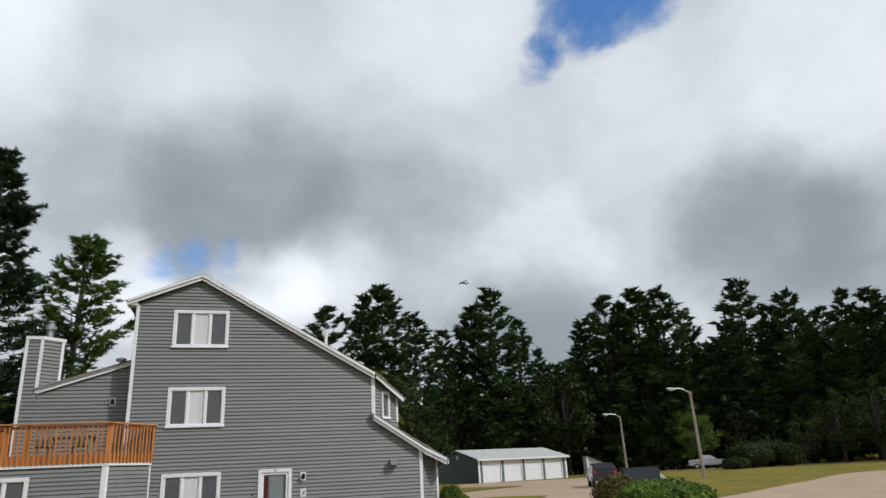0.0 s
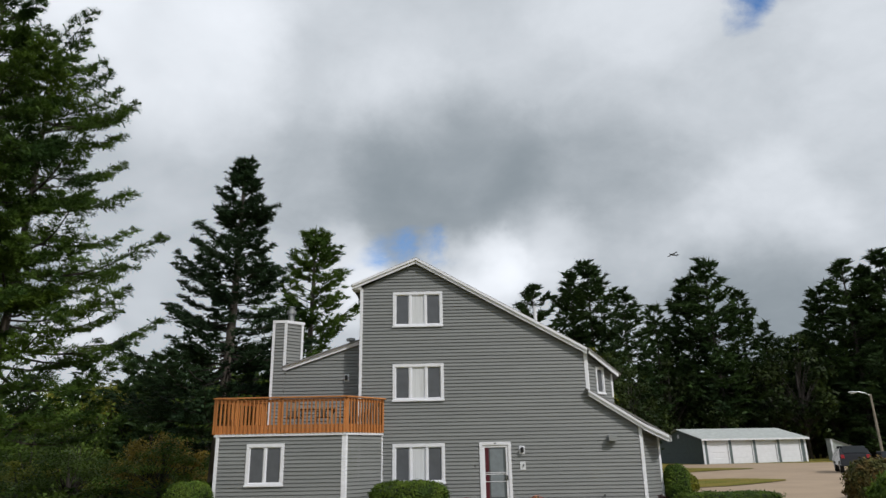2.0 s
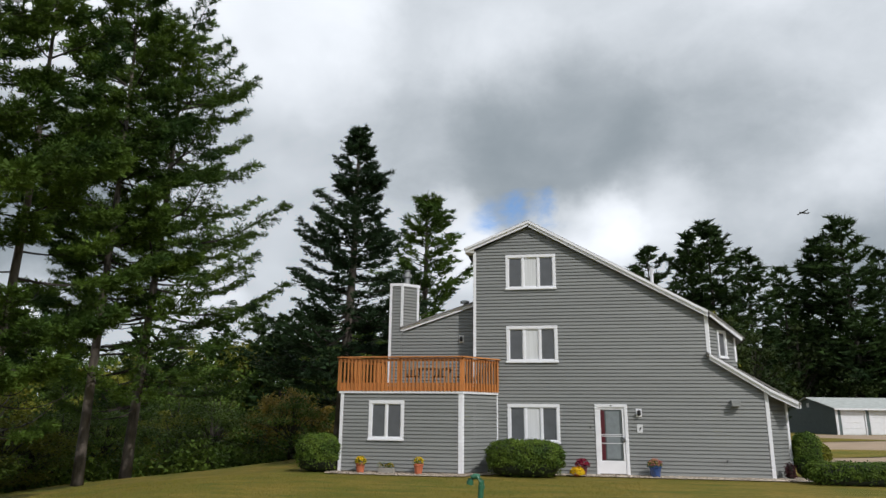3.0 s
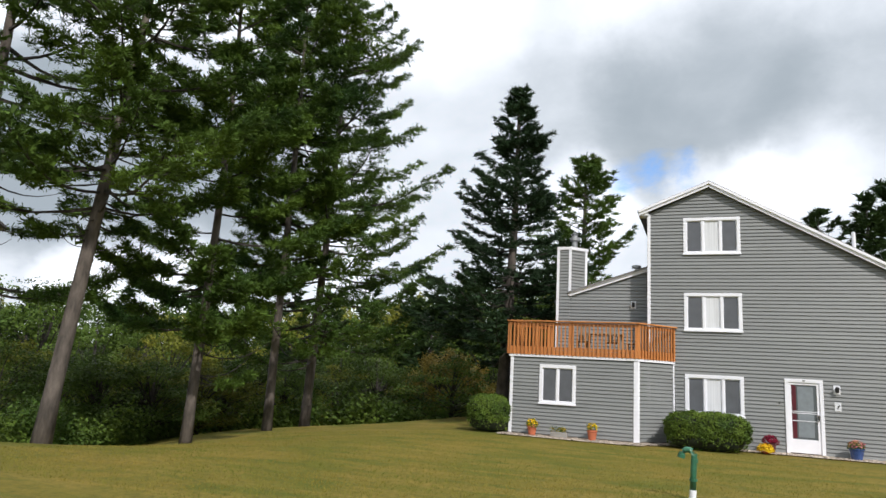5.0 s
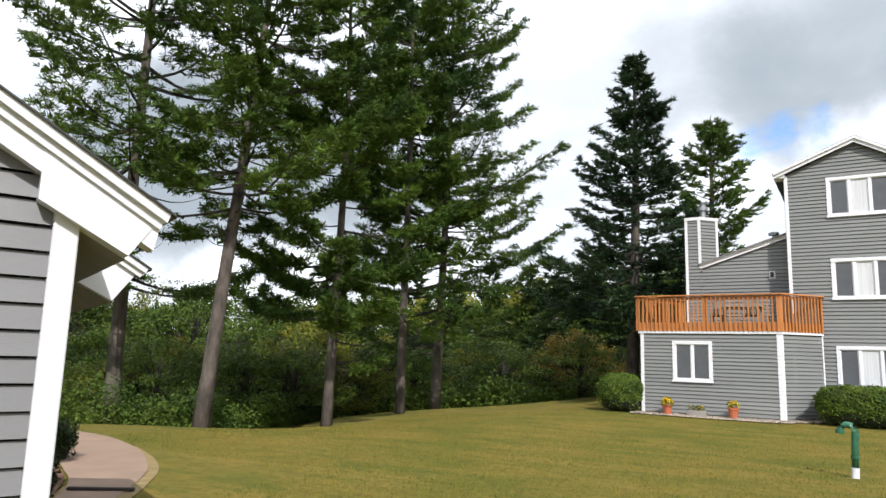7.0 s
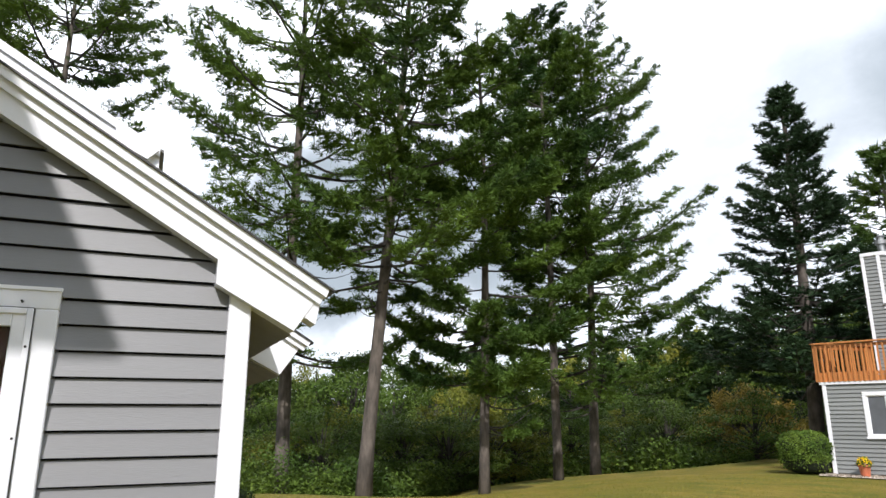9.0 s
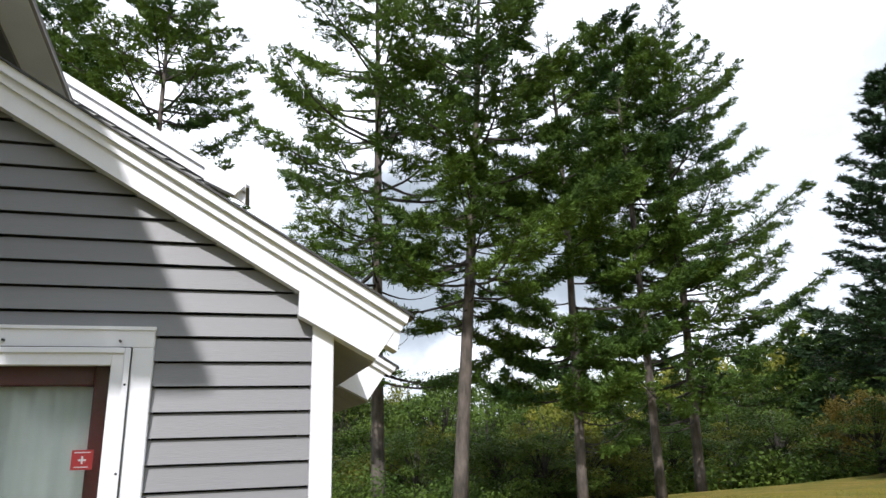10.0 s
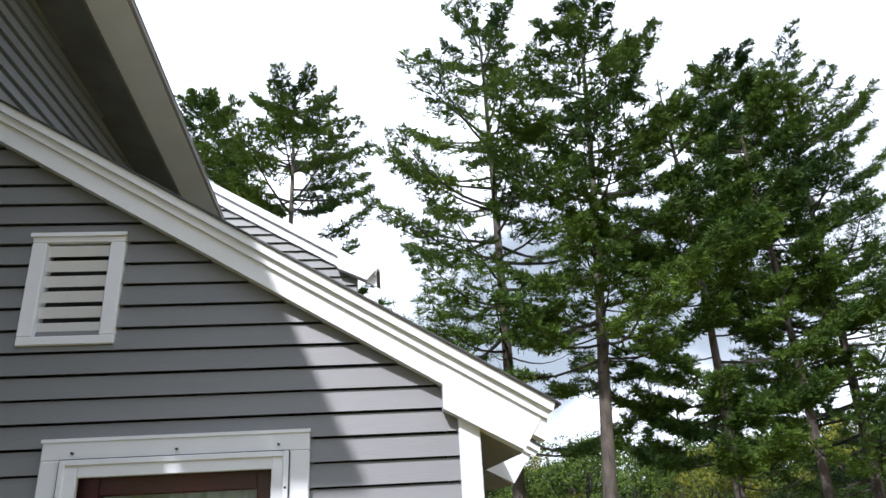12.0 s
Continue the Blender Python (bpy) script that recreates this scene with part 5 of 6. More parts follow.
# conifers beyond the house and drive
FAR = [pine_meshes(22.0, 40 + i, 0.06, (6.0, 6.6, 5.4)[i], 30, 5.4, 8, 2, (0.60, 0.075), 6, 0.3, (0.3, 0.2), ("round", "cone", "round")[i], 0.08, M_FARPINE, M_BARKDARK, 0, False, 3, (2, 0.95, 0.19), False) for i in range(3)]
far_proto = []
FAR_SPOTS = [(-6.6, 66, 14.0), (-10.2, 70, 14.8), (-11.8, 72, 15.5), (-14.2, 88, 13.0), (-16.5, 94, 11.6), (-19.3, 96, 13.6), (-21.2, 94, 14.9), (-23.2, 98, 12.0), (-28.6, 100, 11.6), (-30.4, 98, 13.5), (-32.0, 100, 12.7),
             (-33.4, 99, 13.7), (-35.0, 101, 13.5), (-36.6, 104, 11.4), (-40.0, 108, 10.5), (-41.3, 102, 13.5), (-43.0, 104, 11.0), (-44.2, 102, 11.9), (-46.3, 104, 10.5), (-48.2, 100, 11.5), (-50.0, 102, 11.3), (-52.5, 100, 11.8), (-55.0, 100, 11.5),
             (-25.8, 112, 8.2), (-26.8, 102, 8.4), (-28.0, 105, 9.4), (-38.2, 114, 8.8), (-27.2, 108, 8.6), (-3.5, 90, 9.0), (0.5, 96, 8.0), (-17.8, 104, 10.0), (-24.6, 106, 9.5), (-31.2, 108, 10.0), (-34.2, 108, 10.0), (-39.2, 112, 9.0), (-45.3, 110, 9.5), (-49.2, 110, 9.8)]
for i, (az_, r_, el_) in enumerate(FAR_SPOTS):
    x_, y_ = polar(az_, r_, 3.29, -22.8)
    tall = 1.89 + r_ * math.tan(radians(el_)) - gz(x_, y_)
    at_ = stand(az_, r_, 0.3, (i * 77) % 360, tall / 22.0, 3.29, -22.8)
    lab = "tall dark pine in the wood beyond the drive"
    if i < 3:
        far_proto.append(tree_of(FAR[i], "pine_tree", lab, at_, "pines beyond the drive"))
    else:
        o = copy_thing(far_proto[i % 3], at_)
        o.matrix_basis = at_


def broadleaf(seed, H=9.0, R=3.2, clumps=48, leaves=110, size=0.118, material=None, low=0.15):
    """A round-topped leafy tree: short trunk, limbs and a crown of many leaf clumps with gaps."""
    rng = np.random.default_rng(seed)
    trunk, limbs = Geo(), Geo()
    trunk.tube([(0, 0, -0.4), (0.05, 0.05, H * 0.3), (0.1, -0.05, H * 0.6), (0, 0, H * 0.85)], [0.16, 0.12, 0.08, 0.03], 7)
    cs, ns = [], []
    for _ in range(clumps):
        d = rng.normal(0, 1, 3)
        d /= np.linalg.norm(d)
        rr = rng.uniform(0.55, 1.0)
        c = d * np.array([R, R, H * (1 - low) * 0.5]) * rr * np.array([1, 1, 1]) + np.array([0, 0, H * (low + (1 - low) * 0.5)])
        taper = 1 - 0.35 * max(0, (c[2] / H - 0.55)) / 0.45
        c[:2] *= taper
        limbs.tube([(0, 0, max(0.3, c[2] * 0.55)), tuple(c * np.array([0.55, 0.55, 0.85])), tuple(c)], [0.05, 0.03, 0.012], 4, cap=False)
        pr = rng.uniform(0.45, 0.95) * R * 0.32
        p = rng.normal(0, 1, (leaves, 3))
        p /= np.linalg.norm(p, axis=1)[:, None]
        p2 = p * pr * rng.uniform(0.5, 1.05, (leaves, 1)) * np.array([1.15, 1.15, 0.75])
        cs.append(c + p2)
        ns.append(p * 0.5 + np.array([0, 0, 0.4]))
    v, t = leaf_cloud(rng, np.concatenate(cs), np.concatenate(ns), size, 1, 0.05, 1.5, 1.0, False)
    tm, lm = trunk.mesh("trunk", True), limbs.mesh("branchwork")
    tm.materials.append(M_BARKDARK)
    lm.materials.append(M_BARKDARK)
    return tm, lm, tri_mesh("crown", v, t, material or M_LEAF)


def build_woods():
    kinds = [(broadleaf(61), "leafy green tree in the wood"), (broadleaf(62, 8.0, 3.6, 52), "leafy green tree in the wood"), (broadleaf(63, 10.5, 3.0, 48), "leafy green tree in the wood"),
             (broadleaf(64, 7.0, 2.8, 44, 110, 0.115, M_LEAFY), "yellow-green young tree in the wood"), (broadleaf(65, 6.5, 2.6, 44, 110, 0.115, M_LEAFO), "tree turning orange in the wood"), (broadleaf(66, 9.0, 3.3, 46, 50, 0.2, M_LEAFD), "leafy tree at the wood's edge, darkened as under cloud shade"),
             (broadleaf(67, 7.0, 3.2, 44, 190, 0.085, M_LEAF, 0.05), "leafy green sapling clump at the lawn's foot"), (broadleaf(68, 7.0, 2.8, 40, 180, 0.085, M_LEAFY, 0.05), "yellow-green sapling clump at the lawn's foot")]
    protos = [None] * 8
    rng = random.Random(8)
    spots = []
    az = 8.0
    # front row of undergrowth just past the lawn, then taller rows behind
    for r0, r1, step, el0, el1 in ((31, 35, 3.3, -1.2, 1.2), (38, 44, 3.2, 1.2, 3.4), (50, 58, 3.0, 3.2, 5.6), (70, 84, 2.9, 4.4, 6.4)):
        az = 4.0
        while az < 82:
            bias = 2.4 * max(0, min(1, (38 - az) / 20))
            near = 6.5 * max(0.0, min(1.0, (az - 34) / 12)) * (r0 < 36)
            spots.append((az + rng.uniform(-0.8, 0.8), rng.uniform(r0, r1) - near, rng.uniform(el0, el1) + bias * (r0 > 45)))
            az += step
    spots = [(*s, None) for s in spots] + [(21.3, 34, 2.6, 4), (23.0, 35, 0.8, 3), (29.5, 35, 0.9, 3), (26.4, 36, 1.6, 0), (38.5, 30, 0.4, 3), (45.0, 31, 1.6, 3), (18.6, 36, 2.0, 4), (55.5, 28, 0.2, 0), (47.5, 27, -0.4, 0), (43.8, 27, -0.6, 1)]
    for az, r, el, given in spots:
        if az < 18 and r < 36:
            continue
        x, y = polar(az, r)
        if x > -7 and y < 16:
            continue
        k = rng.choice([0, 0, 1, 1, 2, 2, 3, 0, 3, 3, 0, 3])
        if 18 < az < 25 and r < 50 and rng.random() < 0.5:
            k = 4
        k = k if given is None else given
        tall = max(3.0, 1.77 + r * math.tan(radians(el)) - gz(x, y))
        if r < 33 and k != 4:
            k = 7 if k == 3 else 6
        s = tall / (9.0, 8.0, 10.5, 7.0, 6.5, 9.0, 7.0, 7.0)[k]
        wide = max(s, 0.75)
        at = pose(x, y, gz(x, y) - 0.2, 0, 0, rng.uniform(0, 360)) @ Matrix.Diagonal((wide, wide, s, 1))
        if protos[k] is None:
            protos[k] = tree_of(kinds[k][0], "broadleaf_tree", kinds[k][1], at, "woodland below the lawn")
        else:
            copy_thing(protos[k], at).matrix_basis = at
    # young conifers whose tips stand over the leafy crowns
    young = None
    for az, r, el in ((22.0, 52, 8.3), (24.5, 56, 7.6), (19.0, 58, 8.2), (27.5, 60, 7.4), (41.0, 64, 6.8), (34.0, 66, 6.8), (46.5, 62, 5.4), (53.0, 60, 4.4), (58.5, 64, 3.8), (30.5, 50, 6.4), (63.0, 58, 4.2), (38.0, 58, 5.6), (68.0, 62, 4.6), (16.5, 60, 8.6)):
        x, y = polar(az, r)
        s = (1.77 + r * math.tan(radians(el)) - gz(x, y)) / 22.0
        at = pose(x, y, gz(x, y) - 0.2, 0, 0, az * 41) @ Matrix.Diagonal((s, s, s, 1))
        if young is None:
            young = tree_of(FAR[1], "young_pine", "young green pine standing among the leafy wood", at, "young pines in the wood")
        else:
            copy_thing(young, at).matrix_basis = at
    # leafy trees among the conifers across the drive
    for az, r, el, k in ((-8.2, 56, 9.8, 3), (-9.8, 52, 8.0, 0), (-12.5, 60, 8.0, 0), (-14.0, 58, 6.5, 2), (-17.2, 92, 7.0, 0), (-24.6, 94, 7.6, 1), (-26.4, 94, 8.2, 0), (-36.3, 94, 4.3, -1), (-34.6, 99, 3.2, 3), (-37.3, 99, 4.0, 1), (-43.5, 94, 3.0, 1),
                         (-46.0, 90, 4.6, 0), (-48.4, 88, 5.0, 1), (-50.5, 86, 4.5, 2), (-31.0, 100, 4.0, 0), (-28.2, 98, 3.6, 1), (-40.8, 100, 5.0, 0), (-15.4, 92, 6.0, 1), (-19.0, 96, 6.0, 2), (-22.4, 96, 6.0, 0), (-39.4, 98, 4.0, 2), (-33.0, 98, 3.5, 1), (-20.8, 92, 4.5, 1)):
        x, y = polar(az, r, 3.29, -22.8)
        # Most of these take the darkened leaves, cloud shade put into colour.
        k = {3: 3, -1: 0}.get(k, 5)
        tall = 1.89 + r * math.tan(radians(el)) - gz(x, y)
        s = tall / (9.0, 8.0, 10.5, 7.0, 6.5, 9.0)[k]
        at = pose(x, y, gz(x, y) - 0.2, 0, 0, az * 33) @ Matrix.Diagonal((s, s, s, 1))
        if protos[k] is None:
            protos[k] = tree_of(kinds[k][0], "broadleaf_tree", kinds[k][1], at, "leafy trees across the drive")
        else:
            copy_thing(protos[k], at).matrix_basis = at


build_woods()


def undergrowth():
    """Low brush that fills the wood's floor and foot."""
    rng = np.random.default_rng(77)
    n = 60000
    az = rng.uniform(3, 84, n)
    r = rng.uniform(20, 46, n)
    x = 1.7 - r * np.sin(np.radians(az))
    y = -22.9 + r * np.cos(np.radians(az))
    past = past_lawn(x, y)
    keep = (past > 0.5) & ((past < 6) | (rng.random(n) < 0.35))
    x, y = x[keep], y[keep]
    lump = 0.5 + 0.5 * np.sin(x * 1.3 + 2 * np.sin(y * 0.7)) * np.cos(y * 1.1)
    z = height(x, y) + rng.uniform(0, 1, len(x)) * (0.5 + 1.3 * lump)
    c = np.stack([x, y, z], -1)
    near = np.hypot(x - 1.7, y + 22.9) < 28
    up = np.array([[0, 0, 0.6]])
    v, t = leaf_cloud(rng, c[near], np.tile(up, (near.sum(), 1)), 0.066, 9, 0.16, 1.6, 0.8, False)
    gold = np.sin(x[~near] * 0.55 + 1) * np.cos(y[~near] * 0.62) > 0.35
    far_c = c[~near]
    vy, ty = leaf_cloud(rng, far_c[gold], np.tile(up, (gold.sum(), 1)), 0.12, 3, 0.15, 1.6, 0.8, False)
    v2, t2 = leaf_cloud(rng, far_c[~gold], np.tile(up, ((~gold).sum(), 1)), 0.12, 3, 0.15, 1.6, 0.8, False)
    brush = new("undergrowth", tri_mesh("undergrowth", vy, ty, M_LEAFY))
    tagged(brush, "yellowing brush among the wood's saplings", "undergrowth", kind="stuff")
    v, t = np.concatenate([v, v2]), np.concatenate([t, t2 + len(v)])
    ob = new("undergrowth", tri_mesh("undergrowth", v, t, M_LEAF))
    tagged(ob, "tangled green brush at the foot of the wood", "undergrowth", kind="stuff")


undergrowth()


def far_hill():
    """The wooded hillside behind the drive, and the far tree line, as one mass of small crowns."""
    rng = np.random.default_rng(78)
    n = 8000
    az = np.concatenate([rng.uniform(-62, -22, 4000), rng.uniform(-22, 86, 4000)])
    r = np.concatenate([rng.uniform(105, 300, 4000), rng.uniform(95, 150, 4000)])
    x = 4 - r * np.sin(np.radians(az))
    y = -22 + r * np.cos(np.radians(az))
    z = height(x, y) + rng.uniform(2, 11, n) * np.where(az > 5, 0.92, 1)
    c = np.stack([x, y, z], -1)
    v, t = leaf_cloud(rng, c, np.tile(np.array([[0, 0, 0.5]]), (n, 1)), 1.5, 6, 1.3, 1.5)
    ob = new("hill_wood", tri_mesh("hill_wood", v, t, M_FARPINE))
    tagged(ob, "dark wooded hillside far behind the drive", "woods", kind="stuff")


far_hill()


# ---- drive, garage, lamps and vehicles ----
def rp(az, r):
    return (*polar(az, r, 3.29, -22.8), 0)


sheet("road", [(rp(-64.0, 60), rp(-64.0, 26)), (rp(-48.2, 58), rp(-52.0, 24)), (rp(-43.0, 45), rp(-44.0, 21)), (rp(-38.0, 34.5), rp(-38.0, 20)), (rp(-33.0, 31), rp(-28.0, 21)), (rp(-28.4, 40), rp(-20.0, 29)), (rp(-28.6, 52), rp(-17.6, 38)), (rp(-28.2, 72), rp(-17.5, 70))],
      0.03, M_ROAD, "sandy worn asphalt drive to the garages", "road")
sheet("far_road", [(rp(-29.0, 92), rp(-29.0, 88)), (rp(-38.0, 92), rp(-38.0, 88.5)), (rp(-52.0, 90), rp(-52.0, 86)), (rp(-62.0, 88), rp(-62.0, 84))], 0.05, M_ROAD, "far stretch of pale road", "road")
sheet("grass_island", [(rp(-17.5, 60), rp(-17.5, 52)), (rp(-20.0, 59), rp(-20.0, 54)), (rp(-22.4, 57.5), rp(-22.4, 56.5))], 0.06, M_LAWN, "narrow grass strip between the drives", "lawn")
sheet("grass_island", [(rp(-16.5, 44), rp(-16.5, 36)), (rp(-21.0, 43), rp(-21.0, 37)), (rp(-24.4, 41), rp(-24.4, 40))], 0.06, M_LAWN, "narrow grass strip between the drives", "lawn")


def build_garage():
    x, y = polar(-19.1, 71, 3.29, -22.8)
    z = gz(x, y) + 0.05
    L, D, E, R = 10.8, 9.0, 2.28, 3.35
    g = thing("garage_block", "long grey garage with four white doors and pale shingle roof", "garage", pose(x, y, z, 0, 0, 10))
    clad("side_wall", [(-D, -0.4), (0, -0.4), (0, E), (-D / 2, R - 0.1), (-D, E)], g, m=splay(0, 0, -90), material=M_GARAGE, lap=0.2)
    clad("side_wall", [(0, -0.4), (D, -0.4), (D, E), (D / 2, R - 0.1), (0, E)], g, m=splay(L, 0, 90), material=M_GARAGE, lap=0.2)
    clad("back_wall", [(-L, -0.4), (0, -0.4), (0, E), (-L, E)], g, m=splay(0, D, 180), material=M_GARAGE, lap=0.2)
    doors = [(0.55 + i * 2.52, 0.55 + i * 2.52 + 2.02) for i in range(4)]
    clad("front_wall", [(0, -0.4), (L, -0.4), (L, E), (0, E)], g, [(a, b, -1, 2.0) for a, b in doors], material=M_GARAGE, lap=0.2)
    for a, b in doors:
        d = part("garage_door", Geo().box(a, b, 0.05, 0.08, -0.1, 2.0), M_WHITE, g, "white panelled overhead door")
        for i in range(4):
            part("door_panel", Geo().box(a + 0.04, b - 0.04, 0.03, 0.05, 0.02 + i * 0.49, 0.47 + i * 0.49, None, 0.01), M_WHITE, d)
        t = Geo().box(a - 0.1, a, -0.04, 0.06, -0.1, 2.0).box(b, b + 0.1, -0.04, 0.06, -0.1, 2.0).box(a - 0.1, b + 0.1, -0.04, 0.06, 2.0, 2.1)
        part("door_trim", t, M_WHITE, d)
    for q in (0.08, L - 0.08):
        corner_board(g, q, 0, -0.2, E, 0.2)
    rg = Geo()
    slab(rg, [(-0.25, -0.35, E - 0.02), (L + 0.25, -0.35, E - 0.02), (L + 0.25, D / 2, R), (-0.25, D / 2, R)], 0.07)
    slab(rg, [(-0.25, D / 2, R), (L + 0.25, D / 2, R), (L + 0.25, D + 0.35, E - 0.02), (-0.25, D + 0.35, E - 0.02)], 0.07)
    part("roof", rg, M_ROOF_PALE, g, "pale weathered shingle roof")
    part("fascia", Geo().box(-0.25, L + 0.25, -0.39, -0.35, E - 0.18, E - 0.03), M_WHITE, g)
    part("gable_vent", Geo().box(-0.05, -0.02, D / 2 - 0.2, D / 2 + 0.2, 2.4, 2.8), M_WHITE, g)


build_garage()


def street_lamp(az, r, el, side, lean):
    x, y = polar(az, r, 3.29, -22.8)
    z = gz(x, y)
    tall = 1.89 + r * math.tan(radians(el)) - z
    ob = thing("street_lamp", "tall pole street lamp with a curved arm and cobra head", "street lamp", pose(x, y, z, 0, lean, 0), "lamps along the drive")
    part("pole", Geo().tube([(0, 0, -0.3), (0, 0, tall * 0.5), (0, 0, tall)], [0.13, 0.115, 0.09], 10), M_POLE, ob)
    part("arm", Geo().tube([(0, 0, tall - 0.15), (-0.5 * side, 0, tall + 0.12), (-1.0 * side, 0, tall + 0.24), (-1.35 * side, 0, tall + 0.25)], [0.05, 0.045, 0.04, 0.035], 8), M_STEEL, ob)
    m = pose(-1.7 * side, 0, tall + 0.22, 0, 3, 0)
    head = part("lamp_head", Geo().lathe([(0.05, -0.42), (0.14, -0.30), (0.17, 0.0), (0.15, 0.25), (0.06, 0.40)], (0, 0, 0), 12), M_LAMPHEAD, ob, smooth=True)
    head.matrix_basis = m @ pose(0, 0, 0, 0, 90, 0) @ Matrix.Diagonal((0.6, 1, 1, 1))
    part("lamp_lens", Geo().box(-1.9, -1.55, -0.12, 0.12, tall + 0.09, tall + 0.13) if side > 0 else Geo().box(1.55, 1.9, -0.12, 0.12, tall + 0.09, tall + 0.13), M_CURTAIN, ob)


street_lamp(-36.4, 58, 5.2, 1, -0.6)
street_lamp(-30.8, 80, 3.7, 1, -0.5)


def vehicle(name, label, at, paint, pickup=False, L=4.6, W=1.85, H=1.62):
    v = thing(name, label, "car", at)
    if pickup:
        side = [(-L / 2, 0.42), (L / 2, 0.42), (L / 2, 0.92), (L / 2 - 0.9, 1.05), (0.75, 1.10), (0.2, H), (-0.75, H), (-0.95, 1.12), (-L / 2, 1.10)]
        glass = [(0.62, 1.13), (0.22, H - 0.08), (-0.68, H - 0.08), (-0.84, 1.16)]
    else:
        side = [(-L / 2, 0.38), (L / 2, 0.38), (L / 2, 0.85), (L / 2 - 0.85, 1.02), (0.55, H), (-1.55, H), (-L / 2 + 0.05, 1.05)]
        glass = [(0.95, 1.06), (0.48, H - 0.08), (-1.45, H - 0.08), (-2.0, 1.08)]
    bm = bmesh.new()
    lo = [bm.verts.new((x, -W / 2 * (0.86 if z > 1.15 else 1), z)) for x, z in side]
    hi = [bm.verts.new((x, W / 2 * (0.86 if z > 1.15 else 1), z)) for x, z in side]
    bm.faces.new(lo)
    bm.faces.new(hi[::-1])
    for i in range(len(side)):
        j = (i + 1) % len(side)
        bm.faces.new((lo[j], lo[i], hi[i], hi[j]))
    bmesh.ops.bevel(bm, geom=bm.edges[:], offset=0.05, segments=2, affect="EDGES")
    bmesh.ops.recalc_face_normals(bm, faces=bm.faces[:])
    me = bpy.data.meshes.new("body")
    bm.to_mesh(me)
    bm.free()
    me.materials.append(paint)
    part("body", me, paint, v)
    for s in (-1, 1):
        y = s * W / 2 * 0.87
        part("side_window", Geo().prism(glass if s < 0 else glass[::-1], min(y, y + s * 0.012), max(y, y + s * 0.012)), M_CARGLASS, v)
        for x in (-L * 0.31, L * 0.31):
            w = part("wheel", Geo().tube([(x, s * (W / 2 - 0.2), 0.33), (x, s * (W / 2 + 0.01), 0.33)], [0.33, 0.33], 18), M_TYRE, v)
            part("rim", Geo().tube([(x, s * (W / 2), 0.33), (x, s * (W / 2 + 0.02), 0.33)], [0.2, 0.18], 12), M_STEEL, w)
        part("headlight", Geo().box(L / 2 - 0.04, L / 2 + 0.015, s * W * 0.34 - 0.16, s * W * 0.34 + 0.16, 0.68, 0.82, None, 0.01), M_GLASSGREY, v)
        part("tail_light", Geo().box(-L / 2 - 0.015, -L / 2 + 0.04, s * W * 0.4 - 0.09, s * W * 0.4 + 0.09, 0.82, 1.02, None, 0.01), M_REDSTICK, v)
    if not pickup:
        part("rear_window", Geo().box(-0.02, 0.012, -W * 0.36, W * 0.36, 0, 0.42, pose(-L / 2 + 0.12, 0, 1.12, 0, 24, 0)), M_CARGLASS, v)
    part("windscreen", Geo().box(-0.012, 0.02, -W * 0.36, W * 0.36, 0, 0.55, pose(0.83 if pickup else 1.12, 0, 1.10, 0, -46 if pickup else -40, 0)), M_CARGLASS, v)
    return v


def on_ground(az, r, turn):
    x, y = polar(az, r, 3.29, -22.8)
    return pose(x, y, gz(x, y) + 0.03, 0, 0, turn)


vehicle("parked_car", "black hatchback parked on the drive", on_ground(-28.8, 50, 68), M_CARBLACK, False, 4.0, 1.65, 1.40)
vehicle("parked_car", "pale car mostly hidden behind the shrub", on_ground(-31.6, 28, 62), M_CARSILVER, False, 4.3, 1.7, 1.30)
vehicle("parked_pickup", "silver pickup parked far off under the trees", on_ground(-36.95, 93, -35), M_CARSILVER, True, 4.9, 1.8, 1.6)


def build_shed():
    x, y = polar(-28.7, 78, 3.29, -22.8)
    s = thing("bin_shed", "small grey lean-to bin shed with a sloping roof", "shed", pose(x, y, gz(x, y), 0, 0, -15))
    part("shed_body", Geo().prism([(-1.2, 0), (1.2, 0), (1.2, 0.95), (-1.2, 2.0)], 0, 2.2), M_ROOF_PALE, s)
    part("shed_roof", slab(Geo(), [(-1.3, -0.1, 2.10), (1.35, -0.1, 0.93), (1.35, 2.3, 0.93), (-1.3, 2.3, 2.10)], 0.06), M_STEEL, s)
    part("shed_post", Geo().box(-1.3, -1.15, -0.05, 0.08, 0, 2.0), M_WHITE, s)


build_shed()
hx, hy = polar(-33.2, 19.5, 3.29, -22.8)
hedge("shrub", hx, hy, 1.3, 1.1, 1.33, 41, "broad round green shrub beside the drive", 7000, 2.4, 0.06)
hx, hy = polar(-29.9, 22, 3.29, -22.8)
hedge("shrub", hx, hy, 0.75, 0.65, 1.45, 42, "shrub with rusty leaves beside the drive", 3000, 2.2, 0.06, material=leafy("rusty_leaves", (0.15, 0.085, 0.03), (0.06, 0.08, 0.025), 0.4, 0.2, 2.0))
hx, hy = polar(-16.9, 31, 3.29, -22.8)
hedge("shrub", hx, hy, 0.75, 0.6, 0.95, 43, "low yellow-green shrub past the house end", 3000, 2.4, 0.06, material=M_LEAFY)
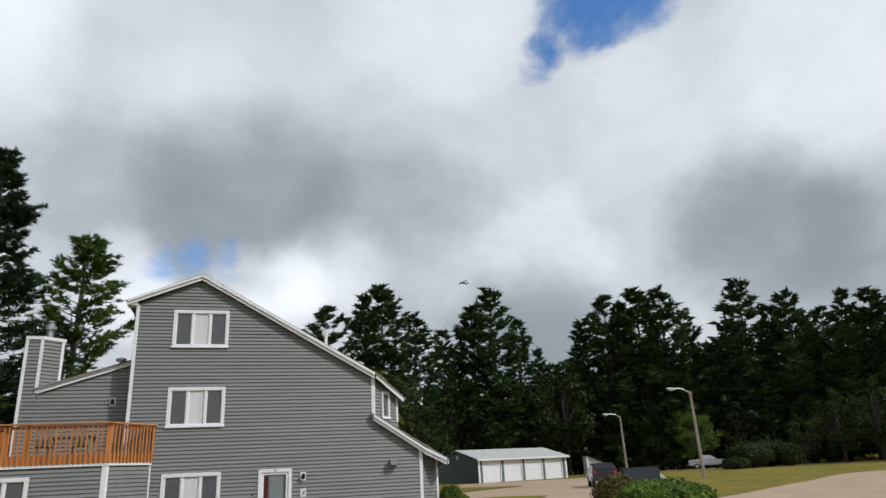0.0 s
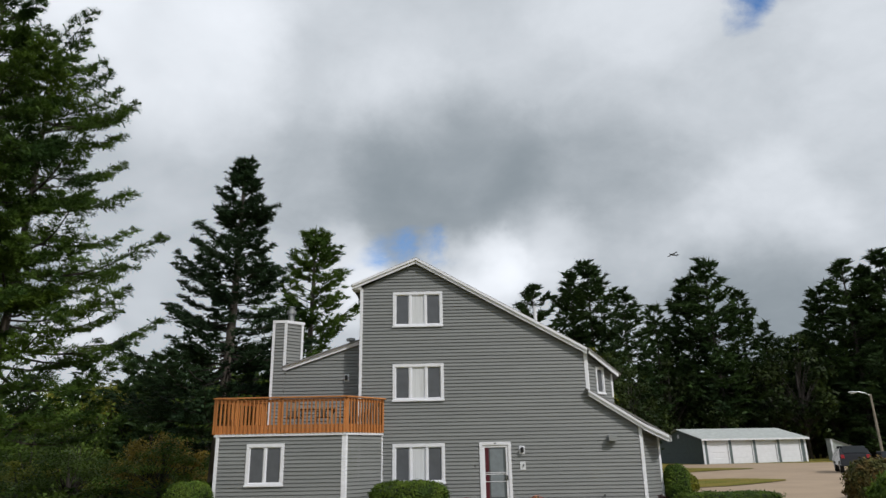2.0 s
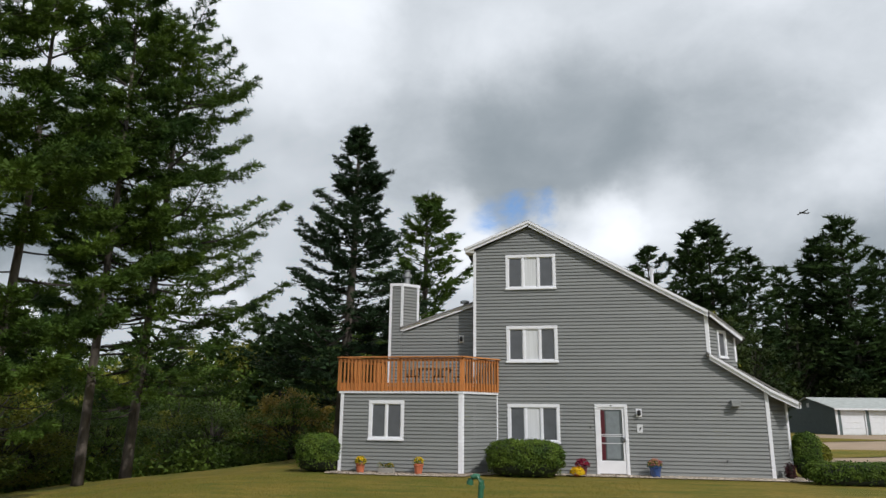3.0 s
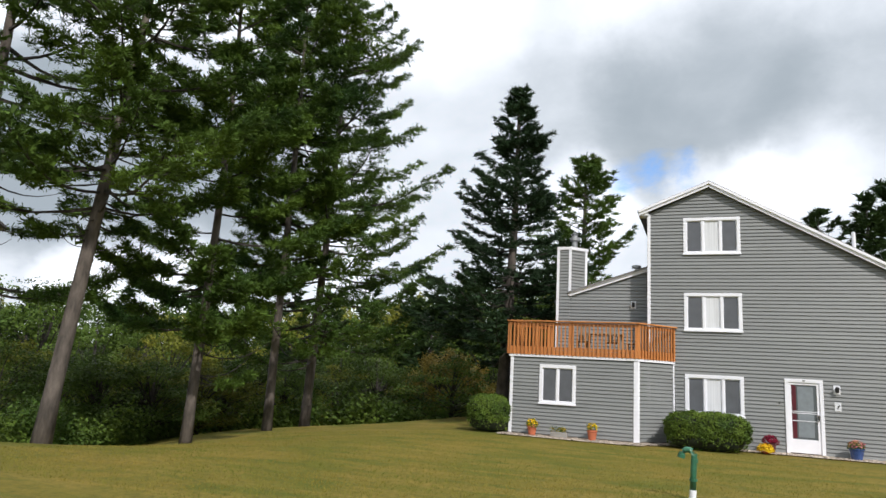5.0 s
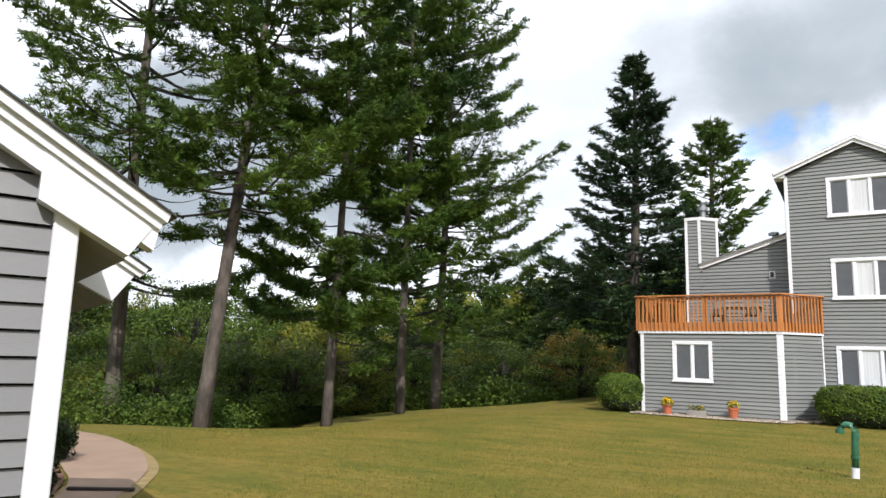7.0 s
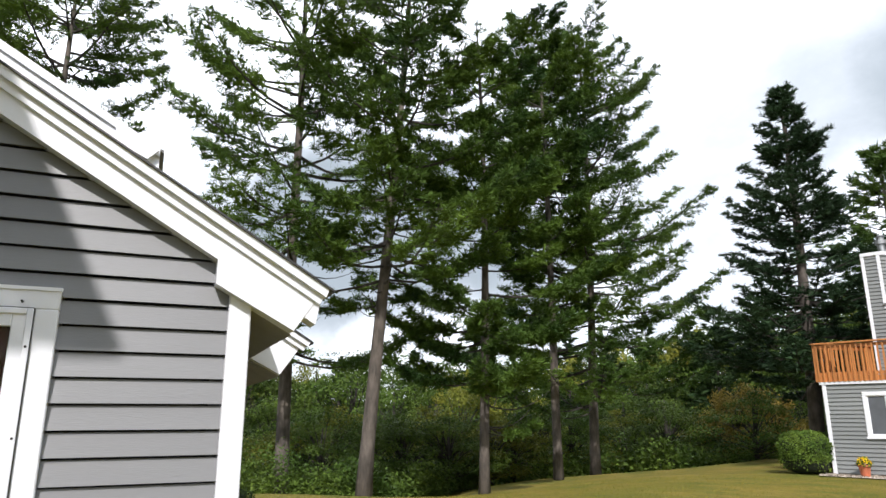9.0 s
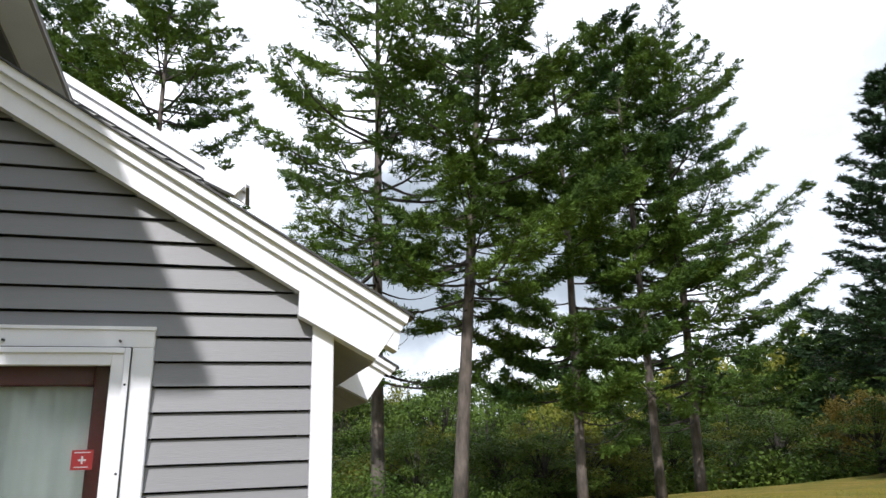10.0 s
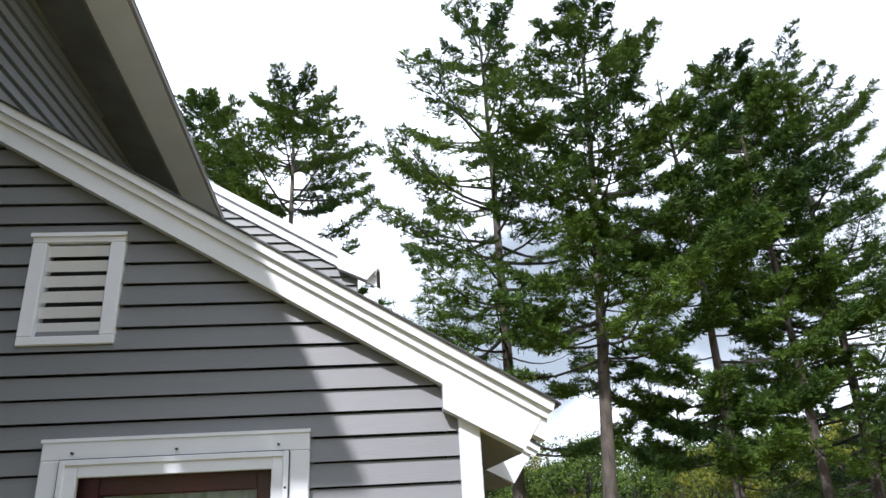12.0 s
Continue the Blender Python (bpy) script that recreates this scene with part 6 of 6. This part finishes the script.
# Tree shade on these shrubs is put into their darker leaf colour.
for az_, r_, sx, tall, sd in ((-39.8, 84, 2.2, 2.6, 44), (-41.2, 88, 2.0, 2.7, 45), (-42.4, 86, 1.3, 2.2, 46), (-38.8, 80, 1.2, 1.0, 47)):
    hx, hy = polar(az_, r_, 3.29, -22.8)
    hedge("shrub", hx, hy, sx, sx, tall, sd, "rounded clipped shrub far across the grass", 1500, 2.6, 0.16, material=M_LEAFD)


def build_plane():
    """A light aeroplane far off over the pines."""
    x, y = polar(-18.8, 400, 3.29, -22.8)
    p = thing("aeroplane", "small dark propeller aeroplane flying far off under the clouds", "aeroplane", pose(x, y, 112.4, 6, -3, 205) @ Matrix.Diagonal((0.8, 0.8, 0.8, 1)))
    part("fuselage", Geo().tube([(3.4, 0, 0), (2.9, 0, 0.05), (1.2, 0, 0.1), (-1.5, 0, 0.15), (-4.0, 0, 0.35)], [0.15, 0.5, 0.62, 0.5, 0.15], 10), M_BLACKPLASTIC, p, smooth=True)
    for s in (-1, 1):
        part("wing", Geo().prism([(1.6, 0.42), (0.2, 0.42), (0.4, 0.58), (1.3, 0.58)][::-1], min(0.3 * s, 4.8 * s), max(0.3 * s, 4.8 * s)), M_BLACKPLASTIC, p)
        part("tailplane", Geo().prism([(-3.3, 0.38), (-4.2, 0.38), (-4.1, 0.46), (-3.5, 0.46)][::-1], min(0.05 * s, 1.6 * s), max(0.05 * s, 1.6 * s)), M_BLACKPLASTIC, p)
    part("fin", Geo().prism([(-4.25, 0.4), (-3.2, 0.4), (-3.9, 1.6), (-4.35, 1.6)], -0.06, 0.06), M_BLACKPLASTIC, p)
    part("propeller", Geo().box(3.42, 3.48, -0.06, 0.06, -0.85, 0.85), M_METALDARK, p)


build_plane()


def grass():
    """Blades over the lawn that the walk passes nearest."""
    rng = np.random.default_rng(99)
    n = 90000
    x = rng.uniform(-12, 5, n)
    y = rng.uniform(-18.5, -2.2, n)
    keep = rng.random(n) < np.clip(1.35 - (y + 18.5) / 16.0, 0.25, 1)
    keep &= ~((x < -5.0) & (y < -15.0 - 0.12 * (x + 9)))
    x, y = x[keep], y[keep]
    k = len(x)
    c = np.stack([x, y, height(x, y) - 0.004], -1)
    d = rng.normal(0, 0.45, (k, 3))
    d[:, 2] = 1
    d /= np.linalg.norm(d, axis=1)[:, None]
    s = np.cross(d, rng.normal(0, 1, (k, 3)))
    s /= np.linalg.norm(s, axis=1)[:, None]
    h = rng.uniform(0.025, 0.06, (k, 1))
    v = np.stack([c - s * 0.006, c + s * 0.006, c + d * h], 1).reshape(-1, 3)
    tagged(new("grass", tri_mesh("grass", v, np.arange(len(v)).reshape(-1, 3), M_BLADE)), "short mown grass blades on the lawn", "grass", kind="stuff")


grass()
